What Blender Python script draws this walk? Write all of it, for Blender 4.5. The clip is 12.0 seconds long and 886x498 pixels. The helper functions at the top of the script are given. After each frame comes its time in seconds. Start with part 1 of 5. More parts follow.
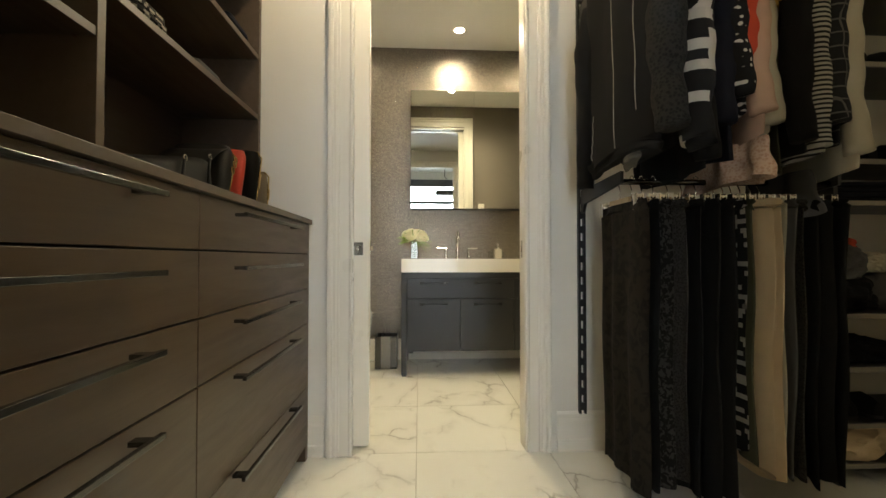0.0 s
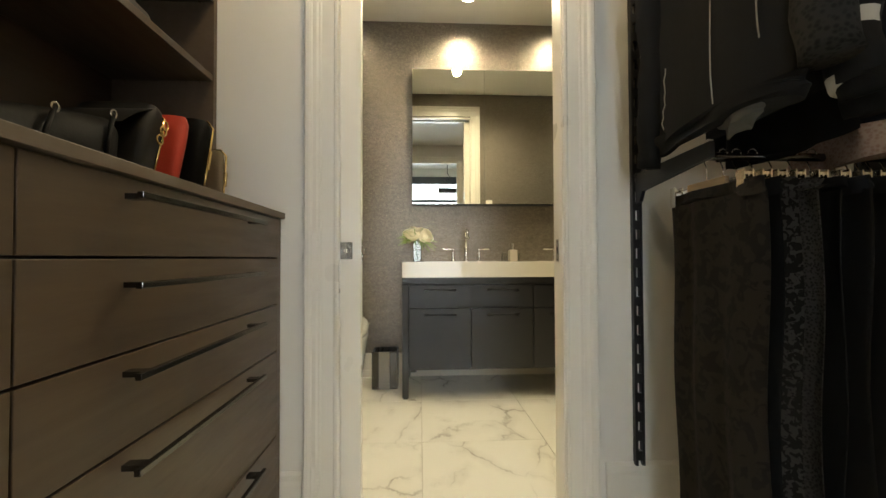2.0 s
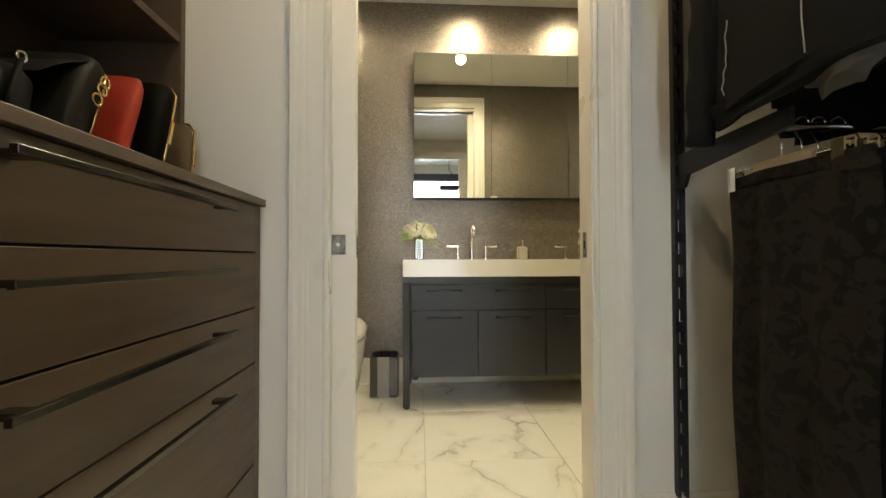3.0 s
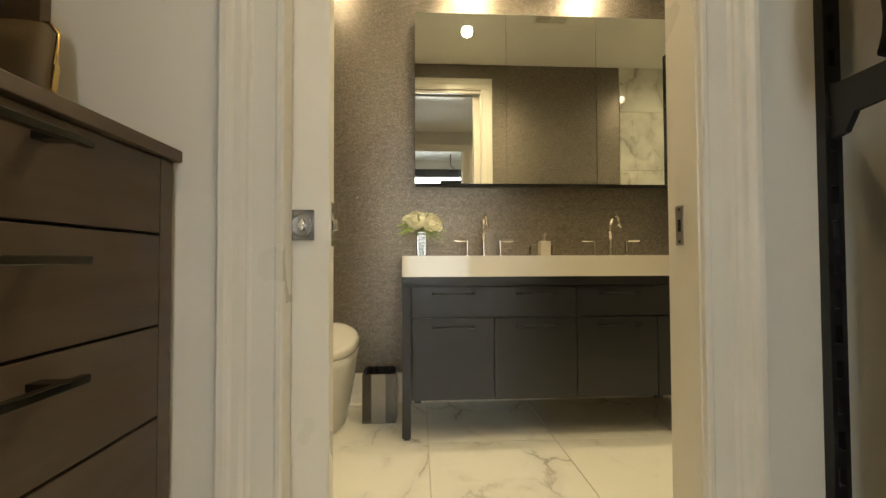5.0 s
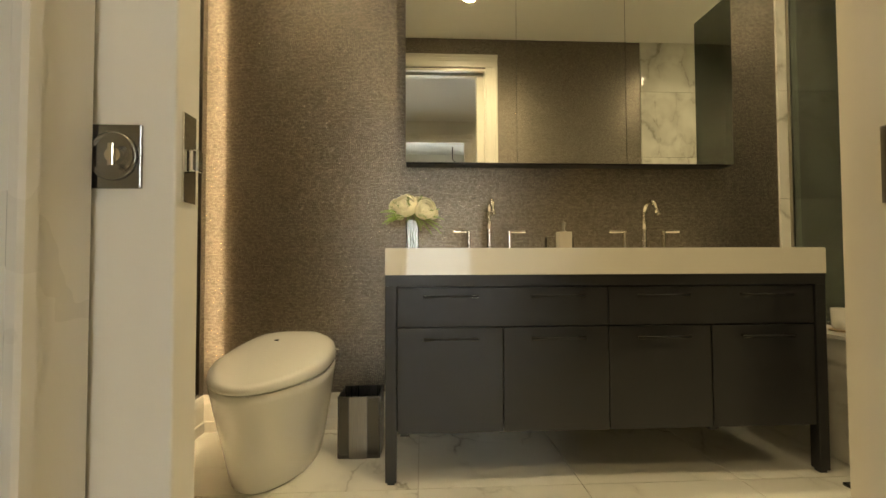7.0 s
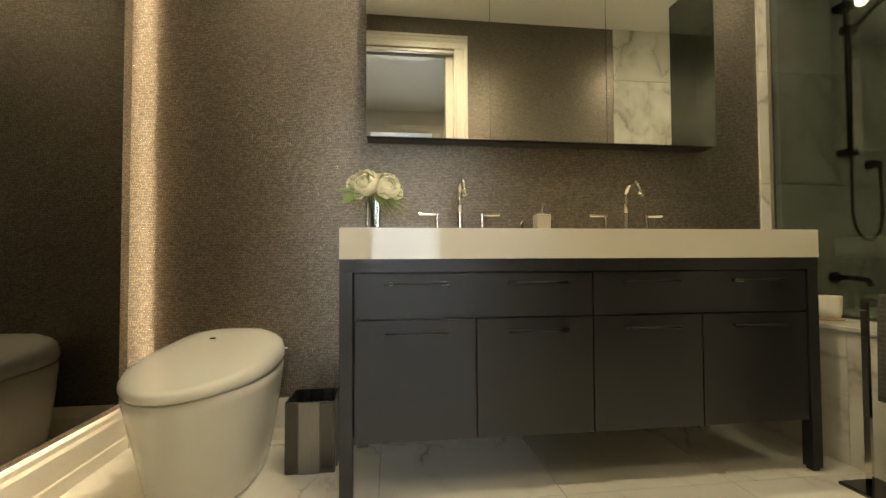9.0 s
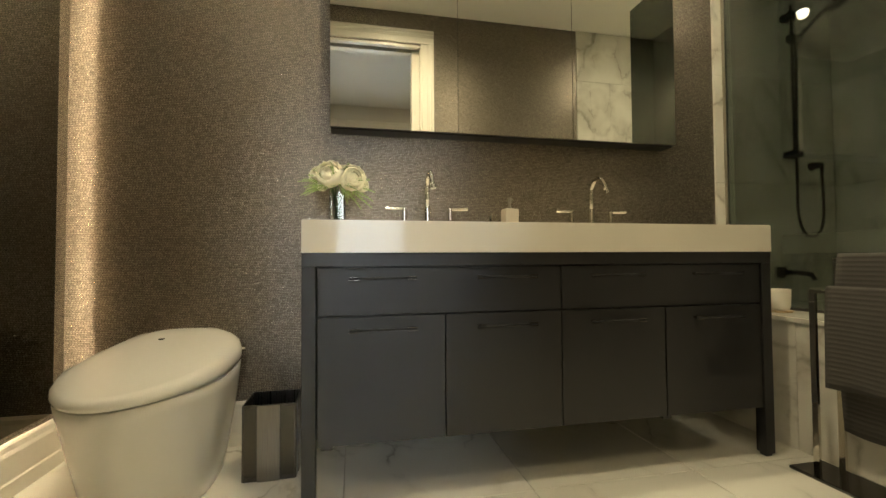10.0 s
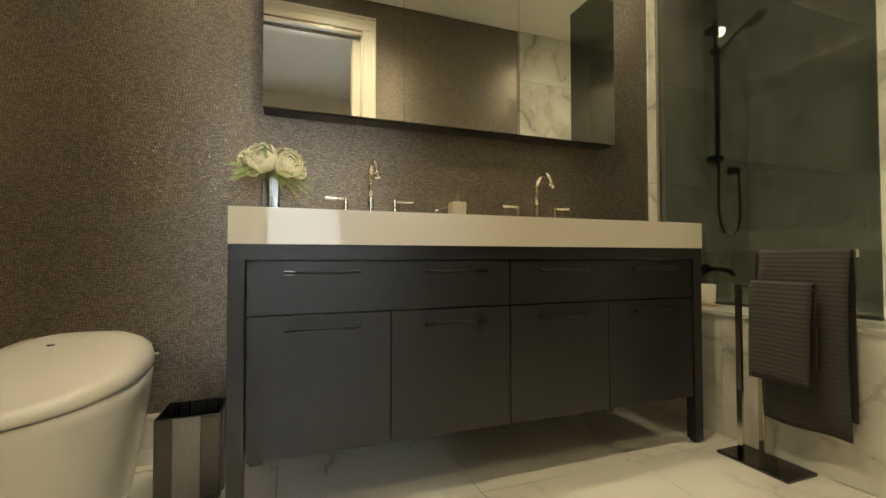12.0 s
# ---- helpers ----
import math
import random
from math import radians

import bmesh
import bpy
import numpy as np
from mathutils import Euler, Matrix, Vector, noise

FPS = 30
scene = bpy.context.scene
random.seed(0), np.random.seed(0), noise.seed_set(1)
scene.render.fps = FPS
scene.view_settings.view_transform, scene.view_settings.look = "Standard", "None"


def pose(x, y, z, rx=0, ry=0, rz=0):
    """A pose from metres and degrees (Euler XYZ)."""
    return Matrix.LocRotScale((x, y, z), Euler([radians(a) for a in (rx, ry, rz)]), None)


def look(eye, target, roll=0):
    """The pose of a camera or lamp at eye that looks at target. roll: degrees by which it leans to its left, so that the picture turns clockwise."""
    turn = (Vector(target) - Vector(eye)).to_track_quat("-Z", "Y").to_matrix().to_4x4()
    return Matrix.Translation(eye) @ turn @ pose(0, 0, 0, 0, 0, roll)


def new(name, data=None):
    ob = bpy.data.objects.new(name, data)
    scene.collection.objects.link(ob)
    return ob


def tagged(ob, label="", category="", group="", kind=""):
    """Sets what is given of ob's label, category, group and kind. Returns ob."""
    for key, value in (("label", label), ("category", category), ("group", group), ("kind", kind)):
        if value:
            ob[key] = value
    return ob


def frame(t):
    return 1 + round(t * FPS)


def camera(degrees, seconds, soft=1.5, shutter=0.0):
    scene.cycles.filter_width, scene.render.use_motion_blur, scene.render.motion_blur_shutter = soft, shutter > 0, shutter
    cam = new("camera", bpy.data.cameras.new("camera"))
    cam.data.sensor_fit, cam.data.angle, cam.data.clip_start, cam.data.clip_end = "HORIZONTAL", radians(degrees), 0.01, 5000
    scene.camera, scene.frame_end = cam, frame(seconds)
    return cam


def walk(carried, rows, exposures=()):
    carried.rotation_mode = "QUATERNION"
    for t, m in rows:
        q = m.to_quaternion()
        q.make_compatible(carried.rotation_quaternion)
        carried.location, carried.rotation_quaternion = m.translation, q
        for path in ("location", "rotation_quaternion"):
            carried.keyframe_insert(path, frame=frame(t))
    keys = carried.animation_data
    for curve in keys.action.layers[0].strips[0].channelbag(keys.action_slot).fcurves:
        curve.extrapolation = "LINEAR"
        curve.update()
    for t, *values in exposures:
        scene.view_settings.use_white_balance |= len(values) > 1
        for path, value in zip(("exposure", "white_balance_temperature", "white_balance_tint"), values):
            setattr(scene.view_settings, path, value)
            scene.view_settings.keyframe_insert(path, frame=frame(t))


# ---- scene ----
cam = camera(92.1, 12.0)
PATH = [
    (0, (0.15, -3.553, 0.984), (0.26, -1.556, 1.025), -0.0),
    (0.5, (0.15, -3.42, 0.985), (0.262, -1.423, 1.027), -0.1),
    (1, (0.148, -3.299, 0.99), (0.256, -1.303, 1.033), -0.1),
    (1.5, (0.14, -3.177, 0.999), (0.246, -1.18, 1.043), -0.1),
    (2, (0.127, -3.042, 0.999), (0.235, -1.045, 1.043), -0.2),
    (2.5, (0.114, -2.912, 0.989), (0.224, -0.916, 1.033), -0.2),
    (3, (0.111, -2.792, 0.984), (0.219, -0.795, 1.027), -0.1),
    (5, (0.088, -2.272, 0.953), (0.202, -0.276, 1.004), -0.2),
    (5.5, (0.088, -2.136, 0.946), (0.202, -0.14, 0.998), -0.1),
    (6, (0.098, -2.007, 0.948), (0.212, -0.01, 0.997), -0.1),
    (6.5, (0.118, -1.879, 0.94), (0.234, 0.117, 0.988), -0.1),
    (7, (0.153, -1.777, 0.919), (0.251, 0.22, 0.977), -0.2),
    (9, (0.179, -1.538, 0.854), (0.424, 0.446, 0.911), -0.3),
    (9.5, (0.17, -1.51, 0.846), (0.501, 0.462, 0.897), -0.3),
    (10, (0.172, -1.492, 0.832), (0.581, 0.465, 0.888), -0.4),
    (10.5, (0.17, -1.47, 0.829), (0.658, 0.469, 0.879), -0.3),
    (11, (0.169, -1.445, 0.825), (0.731, 0.474, 0.871), -0.3),
    (11.5, (0.167, -1.42, 0.817), (0.794, 0.478, 0.865), -0.2),
    (12, (0.163, -1.396, 0.816), (0.851, 0.481, 0.863), -0.1),
]
walk(cam, [(t, look(eye, target, roll)) for t, eye, target, roll in PATH],
     [(0, 0.15, 6150, 10), (3, 0.15, 6200, 10), (5, 0.05, 6800, 10), (7, -0.05, 7100, 10), (9, 0.05, 6250, 10), (12, -0.05, 6250, 10)])

# ---- world, daylight and exposure ----
world = bpy.data.worlds.new("world")
scene.world = world
world.use_nodes = True
_n = world.node_tree.nodes
_sky = _n.new("ShaderNodeTexSky")
_sky.sky_type, _sky.sun_disc, _sky.sun_elevation, _sky.sun_rotation = "NISHITA", False, radians(40), radians(200)
world.node_tree.links.new(_sky.outputs[0], _n["Background"].inputs[0])
_n["Background"].inputs[1].default_value = 0.1

WARM = (1.0, 0.82, 0.5)
LED = (1.0, 0.79, 0.5)
BATH_WATTS, CLOSET_WATTS, WINDOW_WATTS, LED_GLOW = 56.0, 44.0, 13.0, 38.0
CEIL = 3.05
BATH_LAMPS = [(-0.5, 0.25), (0.51, 0.265), (1.38, 0.265), (0.53, -0.49), (2.70, -0.37)]
CLOSET_LAMPS = [(0.0, -1.79), (1.35, -2.9)]
BEDROOM_LAMPS = [(0.45, -4.6)]


def lamp(name, kind, m, watts, colour, **more):
    data = bpy.data.lights.new(name, kind)
    data.energy, data.color = watts, colour
    if kind == "AREA":
        data.shape, data.size, data.size_y = "RECTANGLE", more["size"], more["size_y"]
    else:
        data.shadow_soft_size = more["soft"]
    if kind == "SPOT":
        data.spot_size, data.spot_blend = radians(more["cone"]), more.get("blend", 0.75)
    ob = new(name, data)
    ob.matrix_world = m
    return ob


for x, y in BATH_LAMPS:
    lamp("downlight_glow", "SPOT", pose(x, y, CEIL - 0.03), BATH_WATTS * (0.2 if x < 0 else 0.36 if x > 2 else 1.4 if y < 0 else 0.68 if x > 1 else 0.85), WARM, soft=0.045, cone=164)
for x, y in CLOSET_LAMPS:
    lamp("downlight_glow", "SPOT", pose(x, y, CEIL - 0.03), CLOSET_WATTS * (0.18 if x > 1 else 1.0), (1.0, 0.77, 0.43), soft=0.045, cone=174, blend=0.45)
for x, y in BEDROOM_LAMPS:
    lamp("downlight_glow", "SPOT", pose(x, y, CEIL - 0.03), 10.0, WARM, soft=0.045, cone=168)
lamp("window_daylight", "AREA", pose(0.44, -5.80, 1.68, 90, 0, 0), WINDOW_WATTS, (0.80, 0.90, 1.0), size=1.26, size_y=2.34)


# ---- materials ----
def material(name, colour, rough=0.5, metal=0.0, **more):
    m = bpy.data.materials.new(name)
    m.use_nodes = True
    b = m.node_tree.nodes["Principled BSDF"]
    b.inputs["Base Color"].default_value = (*colour, 1)
    b.inputs["Roughness"].default_value, b.inputs["Metallic"].default_value = rough, metal
    for k, v in more.items():
        b.inputs[k.replace("_", " ")].default_value = v
    return m


class Net:
    """Short hand for a material's nodes."""

    def __init__(self, m):
        self.t = m.node_tree
        self.b = self.t.nodes["Principled BSDF"]
        self.co = self.t.nodes.new("ShaderNodeTexCoord").outputs["Object"]

    def node(self, kind, link=(), **values):
        n = self.t.nodes.new("ShaderNode" + kind)
        for k, v in values.items():
            n.inputs[k].default_value = v
        for k, s in dict(link).items():
            self.t.links.new(s, n.inputs[k])
        return n

    def noise(self, scale, detail=4.0, rough=0.5, vec=None, distort=0.0):
        return self.node("TexNoise", {"Vector": vec or self.co}, Scale=scale, Detail=detail, Roughness=rough, Distortion=distort).outputs["Fac"]

    def math(self, op, a, b=0.0):
        n = self.t.nodes.new("ShaderNodeMath")
        n.operation = op
        for i, s in enumerate((a, b)):
            if isinstance(s, (int, float)):
                n.inputs[i].default_value = s
            else:
                self.t.links.new(s, n.inputs[i])
        return n.outputs[0]

    def ramp(self, fac, stops):
        n = self.t.nodes.new("ShaderNodeValToRGB")
        self.t.links.new(fac, n.inputs[0])
        e = n.color_ramp.elements
        while len(e) < len(stops):
            e.new(0.5)
        for k, (at, c) in zip(e, stops):
            k.position, k.color = at, (*(c if isinstance(c, tuple) else (c, c, c)), 1)
        return n.outputs[0]

    def mix(self, fac, a, b, blend="MIX"):
        n = self.t.nodes.new("ShaderNodeMix")
        n.data_type, n.blend_type = "RGBA", blend
        for i, s in ((0, fac), (6, a), (7, b)):
            if isinstance(s, (int, float)):
                n.inputs[i].default_value = s
            elif isinstance(s, tuple):
                n.inputs[i].default_value = (*s, 1)
            else:
                self.t.links.new(s, n.inputs[i])
        return n.outputs[2]

    def scaled(self, x, y, z, rot=(0, 0, 0), vec=None):
        n = self.node("Mapping", {"Vector": vec or self.co}, Scale=(x, y, z), Rotation=rot)
        return n.outputs[0]

    def xyz(self):
        return self.node("SeparateXYZ", {0: self.co}).outputs

    def set(self, key, s):
        self.t.links.new(s, self.b.inputs[key])

    def bump(self, height, strength=0.3, dist=0.002):
        n = self.node("Bump", {"Height": height}, Strength=strength, Distance=dist)
        self.set("Normal", n.outputs[0])


def paint(name, colour, rough=0.55, grain=60.0):
    m = material(name, colour, rough)
    n = Net(m)
    big = n.noise(1.3, 3)
    n.set("Base Color", n.mix(n.ramp(big, [(0.3, 0.0), (0.7, 0.35)]), colour, tuple(c * 0.93 for c in colour)))
    n.bump(n.noise(grain * 4, 3), 0.08, 0.001)
    n.set("Roughness", n.ramp(n.noise(3.0), [(0.3, rough - 0.06), (0.7, rough + 0.06)]))
    return m


def marble(name, rough=0.12, per_piece=True, turn=0.6, veins=1.0):
    """White marble porcelain with grey-brown veins; each piece has veins of its own."""
    m = material(name, (0.8, 0.78, 0.73), rough)
    n = Net(m)
    vec = n.co
    if per_piece:
        r = n.node("ObjectInfo").outputs["Random"]
        off = n.node("CombineXYZ", {0: n.math("MULTIPLY", r, 37.0), 1: n.math("MULTIPLY", r, 91.0), 2: n.math("MULTIPLY", r, 13.0)}).outputs[0]
        add = n.t.nodes.new("ShaderNodeVectorMath")
        n.t.links.new(n.co, add.inputs[0])
        n.t.links.new(off, add.inputs[1])
        vec = add.outputs[0]
    flow = n.scaled(1.0, 0.62, 0.8, (0.15, 0.2, turn), vec)
    warp = n.node("TexNoise", {"Vector": flow}, Scale=2.6, Detail=7.0, Roughness=0.6).outputs["Color"]
    bend = n.mix(0.30, flow, warp, "ADD")
    masks = []
    more = 0.07 if veins > 1.5 else 0.0
    for scale, width, strength, lo, hi in ((1.55, 0.016 + 0.4 * more, 0.85 * min(veins, 1.1), 0.44 - more, 0.56 - more), (3.3, 0.024 + 0.45 * more, 0.5 * min(veins, 1.7), 0.50 - more, 0.62 - more)):
        vor = n.t.nodes.new("ShaderNodeTexVoronoi")
        vor.feature = "DISTANCE_TO_EDGE"
        vor.inputs["Scale"].default_value = scale
        n.t.links.new(bend, vor.inputs["Vector"])
        thick = n.noise(1.9 * scale / 1.5, 3, 0.55, vec)
        swell = n.ramp(n.noise(7.0, 3, 0.6, vec), [(0.3, 0.35), (0.75, 1.0)])
        core = n.ramp(vor.outputs["Distance"], [(0.0, strength), (width * 0.45, strength * 0.55), (width, 0.0)])
        halo = n.ramp(vor.outputs["Distance"], [(0.0, 0.16 * veins), (width * 5, 0.0)])
        masks.append(n.math("MULTIPLY", n.math("MAXIMUM", n.math("MULTIPLY", core, swell), halo), n.ramp(thick, [(lo, 0.0), (hi, 1.0)])))
    soft = n.ramp(n.noise(1.5, 4, 0.5, vec), [(0.45, 0.0), (0.75, 0.22)])
    base = n.mix(soft, (0.81, 0.80, 0.72), (0.68, 0.66, 0.57))
    c = n.mix(masks[0], base, (0.22, 0.20, 0.15))
    c = n.mix(masks[1], c, (0.30, 0.27, 0.21))
    n.set("Base Color", c)
    n.set("Roughness", n.ramp(n.noise(9.0, 3), [(0.3, rough - 0.03), (0.7, rough + 0.05)]))
    return m


def wallpaper(name):
    """Metallic woven wall covering: rows of short raised dashes that glint, with a fine thread along each row."""
    m = material(name, (0.2, 0.17, 0.14), 0.42, 0.85)
    n = Net(m)
    s = n.xyz()
    along = n.math("ADD", s[0], s[1])
    zz = n.math("ADD", s[2], n.math("MULTIPLY", n.noise(38.0, 2), 0.0045))
    row = n.math("FLOOR", n.math("MULTIPLY", zz, 1.0 / 0.0078))
    white = n.t.nodes.new("ShaderNodeTexWhiteNoise")
    white.noise_dimensions = "1D"
    n.t.links.new(row, white.inputs["W"])
    u = n.math("ADD", along, n.math("MULTIPLY", white.outputs["Value"], 0.05))
    u = n.math("ADD", u, n.math("MULTIPLY", n.noise(55.0, 2), 0.006))
    flat = n.node("CombineXYZ", {0: u, 1: zz}).outputs[0]
    brick = n.node("TexBrick", {"Vector": flat}, Scale=1.0)
    for key, v in (("Mortar Size", 0.0014), ("Brick Width", 0.0112), ("Row Height", 0.0078), ("Mortar Smooth", 0.5), ("Bias", 0.0)):
        brick.inputs[key].default_value = v
    brick.inputs["Color1"].default_value, brick.inputs["Color2"].default_value = (0.34, 0.34, 0.34, 1), (1, 1, 1, 1)
    brick.inputs["Mortar"].default_value = (0, 0, 0, 1)
    thread = n.noise(1.0, 3, 0.6, n.scaled(30.0, 30.0, 420.0))
    h = n.mix(0.35, brick.outputs["Color"], n.ramp(thread, [(0.3, 0.0), (0.7, 1.0)]))
    tone = n.ramp(n.noise(2.2, 3), [(0.3, 0.92), (0.7, 1.0)])
    n.set("Base Color", n.mix(1.0, n.mix(h, (0.066, 0.055, 0.042), (0.48, 0.425, 0.35)), tone, "MULTIPLY"))
    n.set("Roughness", n.ramp(n.mix(0.5, h, n.noise(160.0, 2)), [(0.2, 0.42), (0.8, 0.25)]))
    n.bump(h, 0.5, 0.0018)
    return m


def wood(name, dark, light, rough=0.35, along=(1.5, 14.0, 14.0)):
    m = material(name, light, rough)
    n = Net(m)
    v = n.scaled(*along)
    g = n.noise(2.2, 8, 0.62, v, 0.4)
    fine = n.noise(22.0, 3, 0.6, v)
    c = n.mix(n.ramp(g, [(0.32, 0.0), (0.7, 1.0)]), dark, light)
    n.set("Base Color", n.mix(n.ramp(fine, [(0.35, 0.12), (0.6, 0.0)]), c, tuple(k * 0.7 for k in dark)))
    n.set("Roughness", n.ramp(g, [(0.3, rough + 0.08), (0.7, rough - 0.04)]))
    n.bump(fine, 0.06, 0.0006)
    return m


def brushed(name, colour, rough, along=(2.0, 2.0, 200.0)):
    m = material(name, colour, rough, 1.0)
    n = Net(m)
    f = n.noise(3.0, 3, 0.5, n.scaled(*along))
    n.set("Roughness", n.ramp(f, [(0.3, rough - 0.08), (0.7, rough + 0.1)]))
    n.set("Base Color", n.mix(n.ramp(f, [(0.3, 0.0), (0.7, 1.0)]), tuple(c * 0.75 for c in colour), colour))
    return m


def fabric(name, colour, pattern="plain", second=None, size=0.02):
    second = second or tuple(1.8 * c for c in colour)
    m = material(name, colour, 0.9)
    n = Net(m)
    s = n.xyz()
    u = n.math("ADD", s[0], s[1])
    flat = n.node("CombineXYZ", {0: u, 1: s[2]}).outputs[0]
    mask = n.ramp(n.noise(6.0, 3), [(0.3, 0.0), (0.8, 0.25)])
    if pattern == "floral":
        v = n.noise(1.0 / size, 2, 0.5, n.co, 0.8)
        mask = n.ramp(v, [(0.5, 0.0), (0.54, 1.0)])
    elif pattern == "dots":
        v = n.node("TexVoronoi", {"Vector": flat}, Scale=1.0 / size, Randomness=0.35).outputs["Distance"]
        mask = n.ramp(v, [(0.2, 1.0), (0.26, 0.0)])
    elif pattern == "stripe":
        v = n.math("FRACT", n.math("MULTIPLY", s[2], 1.0 / size))
        mask = n.ramp(v, [(0.42, 0.0), (0.5, 1.0)])
    elif pattern == "plaid":
        a = n.math("FRACT", n.math("MULTIPLY", u, 1.0 / size))
        b = n.math("FRACT", n.math("MULTIPLY", s[2], 1.0 / size))
        mask = n.math("MAXIMUM", n.ramp(a, [(0.86, 0.0), (0.9, 0.8)]), n.ramp(b, [(0.86, 0.0), (0.9, 0.8)]))
    elif pattern == "block":
        v = n.node("TexBrick", {"Vector": flat}, Scale=1.0)
        for key, k in (("Mortar Size", 0.0), ("Brick Width", size * 1.6), ("Row Height", size), ("Bias", 0.0)):
            v.inputs[key].default_value = k
        v.inputs["Color1"].default_value, v.inputs["Color2"].default_value = (0, 0, 0, 1), (1, 1, 1, 1)
        mask = n.ramp(v.outputs["Color"], [(0.68, 0.0), (0.69, 1.0)])
    elif pattern == "tweed":
        v = n.node("TexVoronoi", {"Vector": n.co}, Scale=1.0 / size).outputs["Distance"]
        mask = n.ramp(v, [(0.25, 0.0), (0.6, 1.0)])
    n.set("Base Color", n.mix(mask, colour, second))
    weave = n.noise(420.0, 2)
    crease = n.noise(9.0, 4, 0.6, n.scaled(1.0, 1.0, 0.22), 0.6)
    n.bump(n.mix(0.6, n.mix(0.5, weave, n.noise(25.0, 3)), crease), 0.6, 0.006)
    m.node_tree.nodes["Principled BSDF"].inputs["Specular IOR Level"].default_value = 0.2
    return m


def towelling(name, colour):
    m = material(name, colour, 0.95)
    n = Net(m)
    z = n.xyz()[2]
    rib = n.math("SINE", n.math("MULTIPLY", z, 2 * math.pi / 0.017))
    pile = n.noise(330.0, 2)
    n.set("Base Color", n.mix(n.ramp(n.mix(0.4, rib, pile), [(0.1, 0.0), (0.8, 1.0)]), tuple(c * 0.86 for c in colour), tuple(c * 1.12 for c in colour)))
    n.bump(n.mix(0.6, rib, pile), 0.5, 0.0025)
    return m


def glowing(name, colour, strength):
    m = material(name, colour, 0.5)
    b = m.node_tree.nodes["Principled BSDF"]
    b.inputs["Emission Color"].default_value = (*colour, 1)
    b.inputs["Emission Strength"].default_value = strength
    return m


M_WHITE = paint("cream_wall_paint", (0.79, 0.755, 0.67), 0.5)
M_TRIM = paint("cream_satin_trim_paint", (0.81, 0.77, 0.675), 0.32, 20.0)
M_CEIL = paint("ceiling_paint", (0.87, 0.85, 0.79), 0.75)
M_PAPER = wallpaper("metallic_wall_covering")
M_FLOOR = marble("marble_floor_tile", 0.13)
M_SLAB = marble("marble_wall_panel", 0.08, True, 1.25, 1.8)
M_GROUT = paint("pale_grout", (0.55, 0.52, 0.45), 0.85)
M_OAK = wood("dark_stained_veneer", (0.064, 0.041, 0.023), (0.084, 0.055, 0.032), 0.36, (14.0, 1.4, 14.0))
M_OAK_EDGE = wood("dark_veneer_edge", (0.09, 0.063, 0.041), (0.11, 0.078, 0.053), 0.4, (14.0, 1.4, 14.0))
M_CHAR = paint("charcoal_lacquer", (0.019, 0.0195, 0.021), 0.36, 15.0)
M_COUNTER = paint("cream_solid_surface", (0.80, 0.77, 0.68), 0.06, 3.0)
M_CERAMIC = material("white_glazed_ceramic", (0.76, 0.75, 0.70), 0.035, 0.0, IOR=1.6, Specular_IOR_Level=0.75)
M_CHROME = material("polished_nickel", (0.8, 0.76, 0.68), 0.08, 1.0)
M_GUN = material("dark_gunmetal", (0.10, 0.097, 0.092), 0.2, 1.0)
M_BLACK = paint("black_metal", (0.015, 0.015, 0.016), 0.4, 15.0)
M_BRUSH = brushed("brushed_silver", (0.5, 0.47, 0.41), 0.36, (160.0, 160.0, 3.0))
M_DARKM = brushed("dark_brushed_metal", (0.12, 0.115, 0.105), 0.3, (160.0, 160.0, 3.0))
M_MIRROR = material("mirror_silvering", (0.84, 0.86, 0.83), 0.004, 1.0)
M_SMOKED = material("smoked_mirror", (0.20, 0.19, 0.17), 0.01, 1.0)
M_GLASS = material("clear_glass", (0.95, 0.97, 0.95), 0.02, 0.0, Transmission_Weight=1.0, IOR=1.45)
M_TINT = material("smoked_green_glass", (0.115, 0.135, 0.12), 0.0, 0.0, Transmission_Weight=1.0, IOR=1.6)
M_LAMP = glowing("lamp_lens", (1.0, 0.9, 0.7), 30.0)
M_LED = glowing("led_strip", LED, LED_GLOW)
M_SKYGLOW = glowing("overcast_daylight", (0.93, 0.97, 1.0), 6.0)
M_BRASS = material("gold_zip_metal", (0.72, 0.52, 0.2), 0.25, 1.0)
M_PINE = wood("pale_hanger_wood", (0.42, 0.29, 0.15), (0.56, 0.42, 0.24), 0.4, (20.0, 2.0, 20.0))
M_BLEATHER = material("black_leather", (0.003, 0.0029, 0.0027), 0.55)
M_RLEATHER = material("red_leather", (0.42, 0.05, 0.028), 0.4)
M_CLEATHER = material("charcoal_leather", (0.016, 0.0148, 0.013), 0.5)
M_TAUPE = material("taupe_leather", (0.16, 0.12, 0.075), 0.5)
for _m in (M_BLEATHER, M_RLEATHER, M_CLEATHER, M_TAUPE):
    _k = Net(_m)
    _k.b.inputs["Specular IOR Level"].default_value = 0.07 if _m is M_BLEATHER else 0.14
    _k.bump(_k.noise(180.0, 3), 0.3, 0.001)
M_PETAL = material("cream_petal", (0.90, 0.87, 0.68), 0.6)
M_LEAF = material("fresh_green_leaf", (0.24, 0.36, 0.08), 0.5)
M_STEM = material("green_stem", (0.08, 0.12, 0.035), 0.5)
M_CONCRETE = paint("grey_stone_soap_dispenser", (0.46, 0.42, 0.34), 0.5, 80.0)
M_TOWEL = towelling("charcoal_ribbed_terry", (0.062, 0.058, 0.052))
M_GREY = paint("grey_window_frame", (0.06, 0.065, 0.07), 0.4)
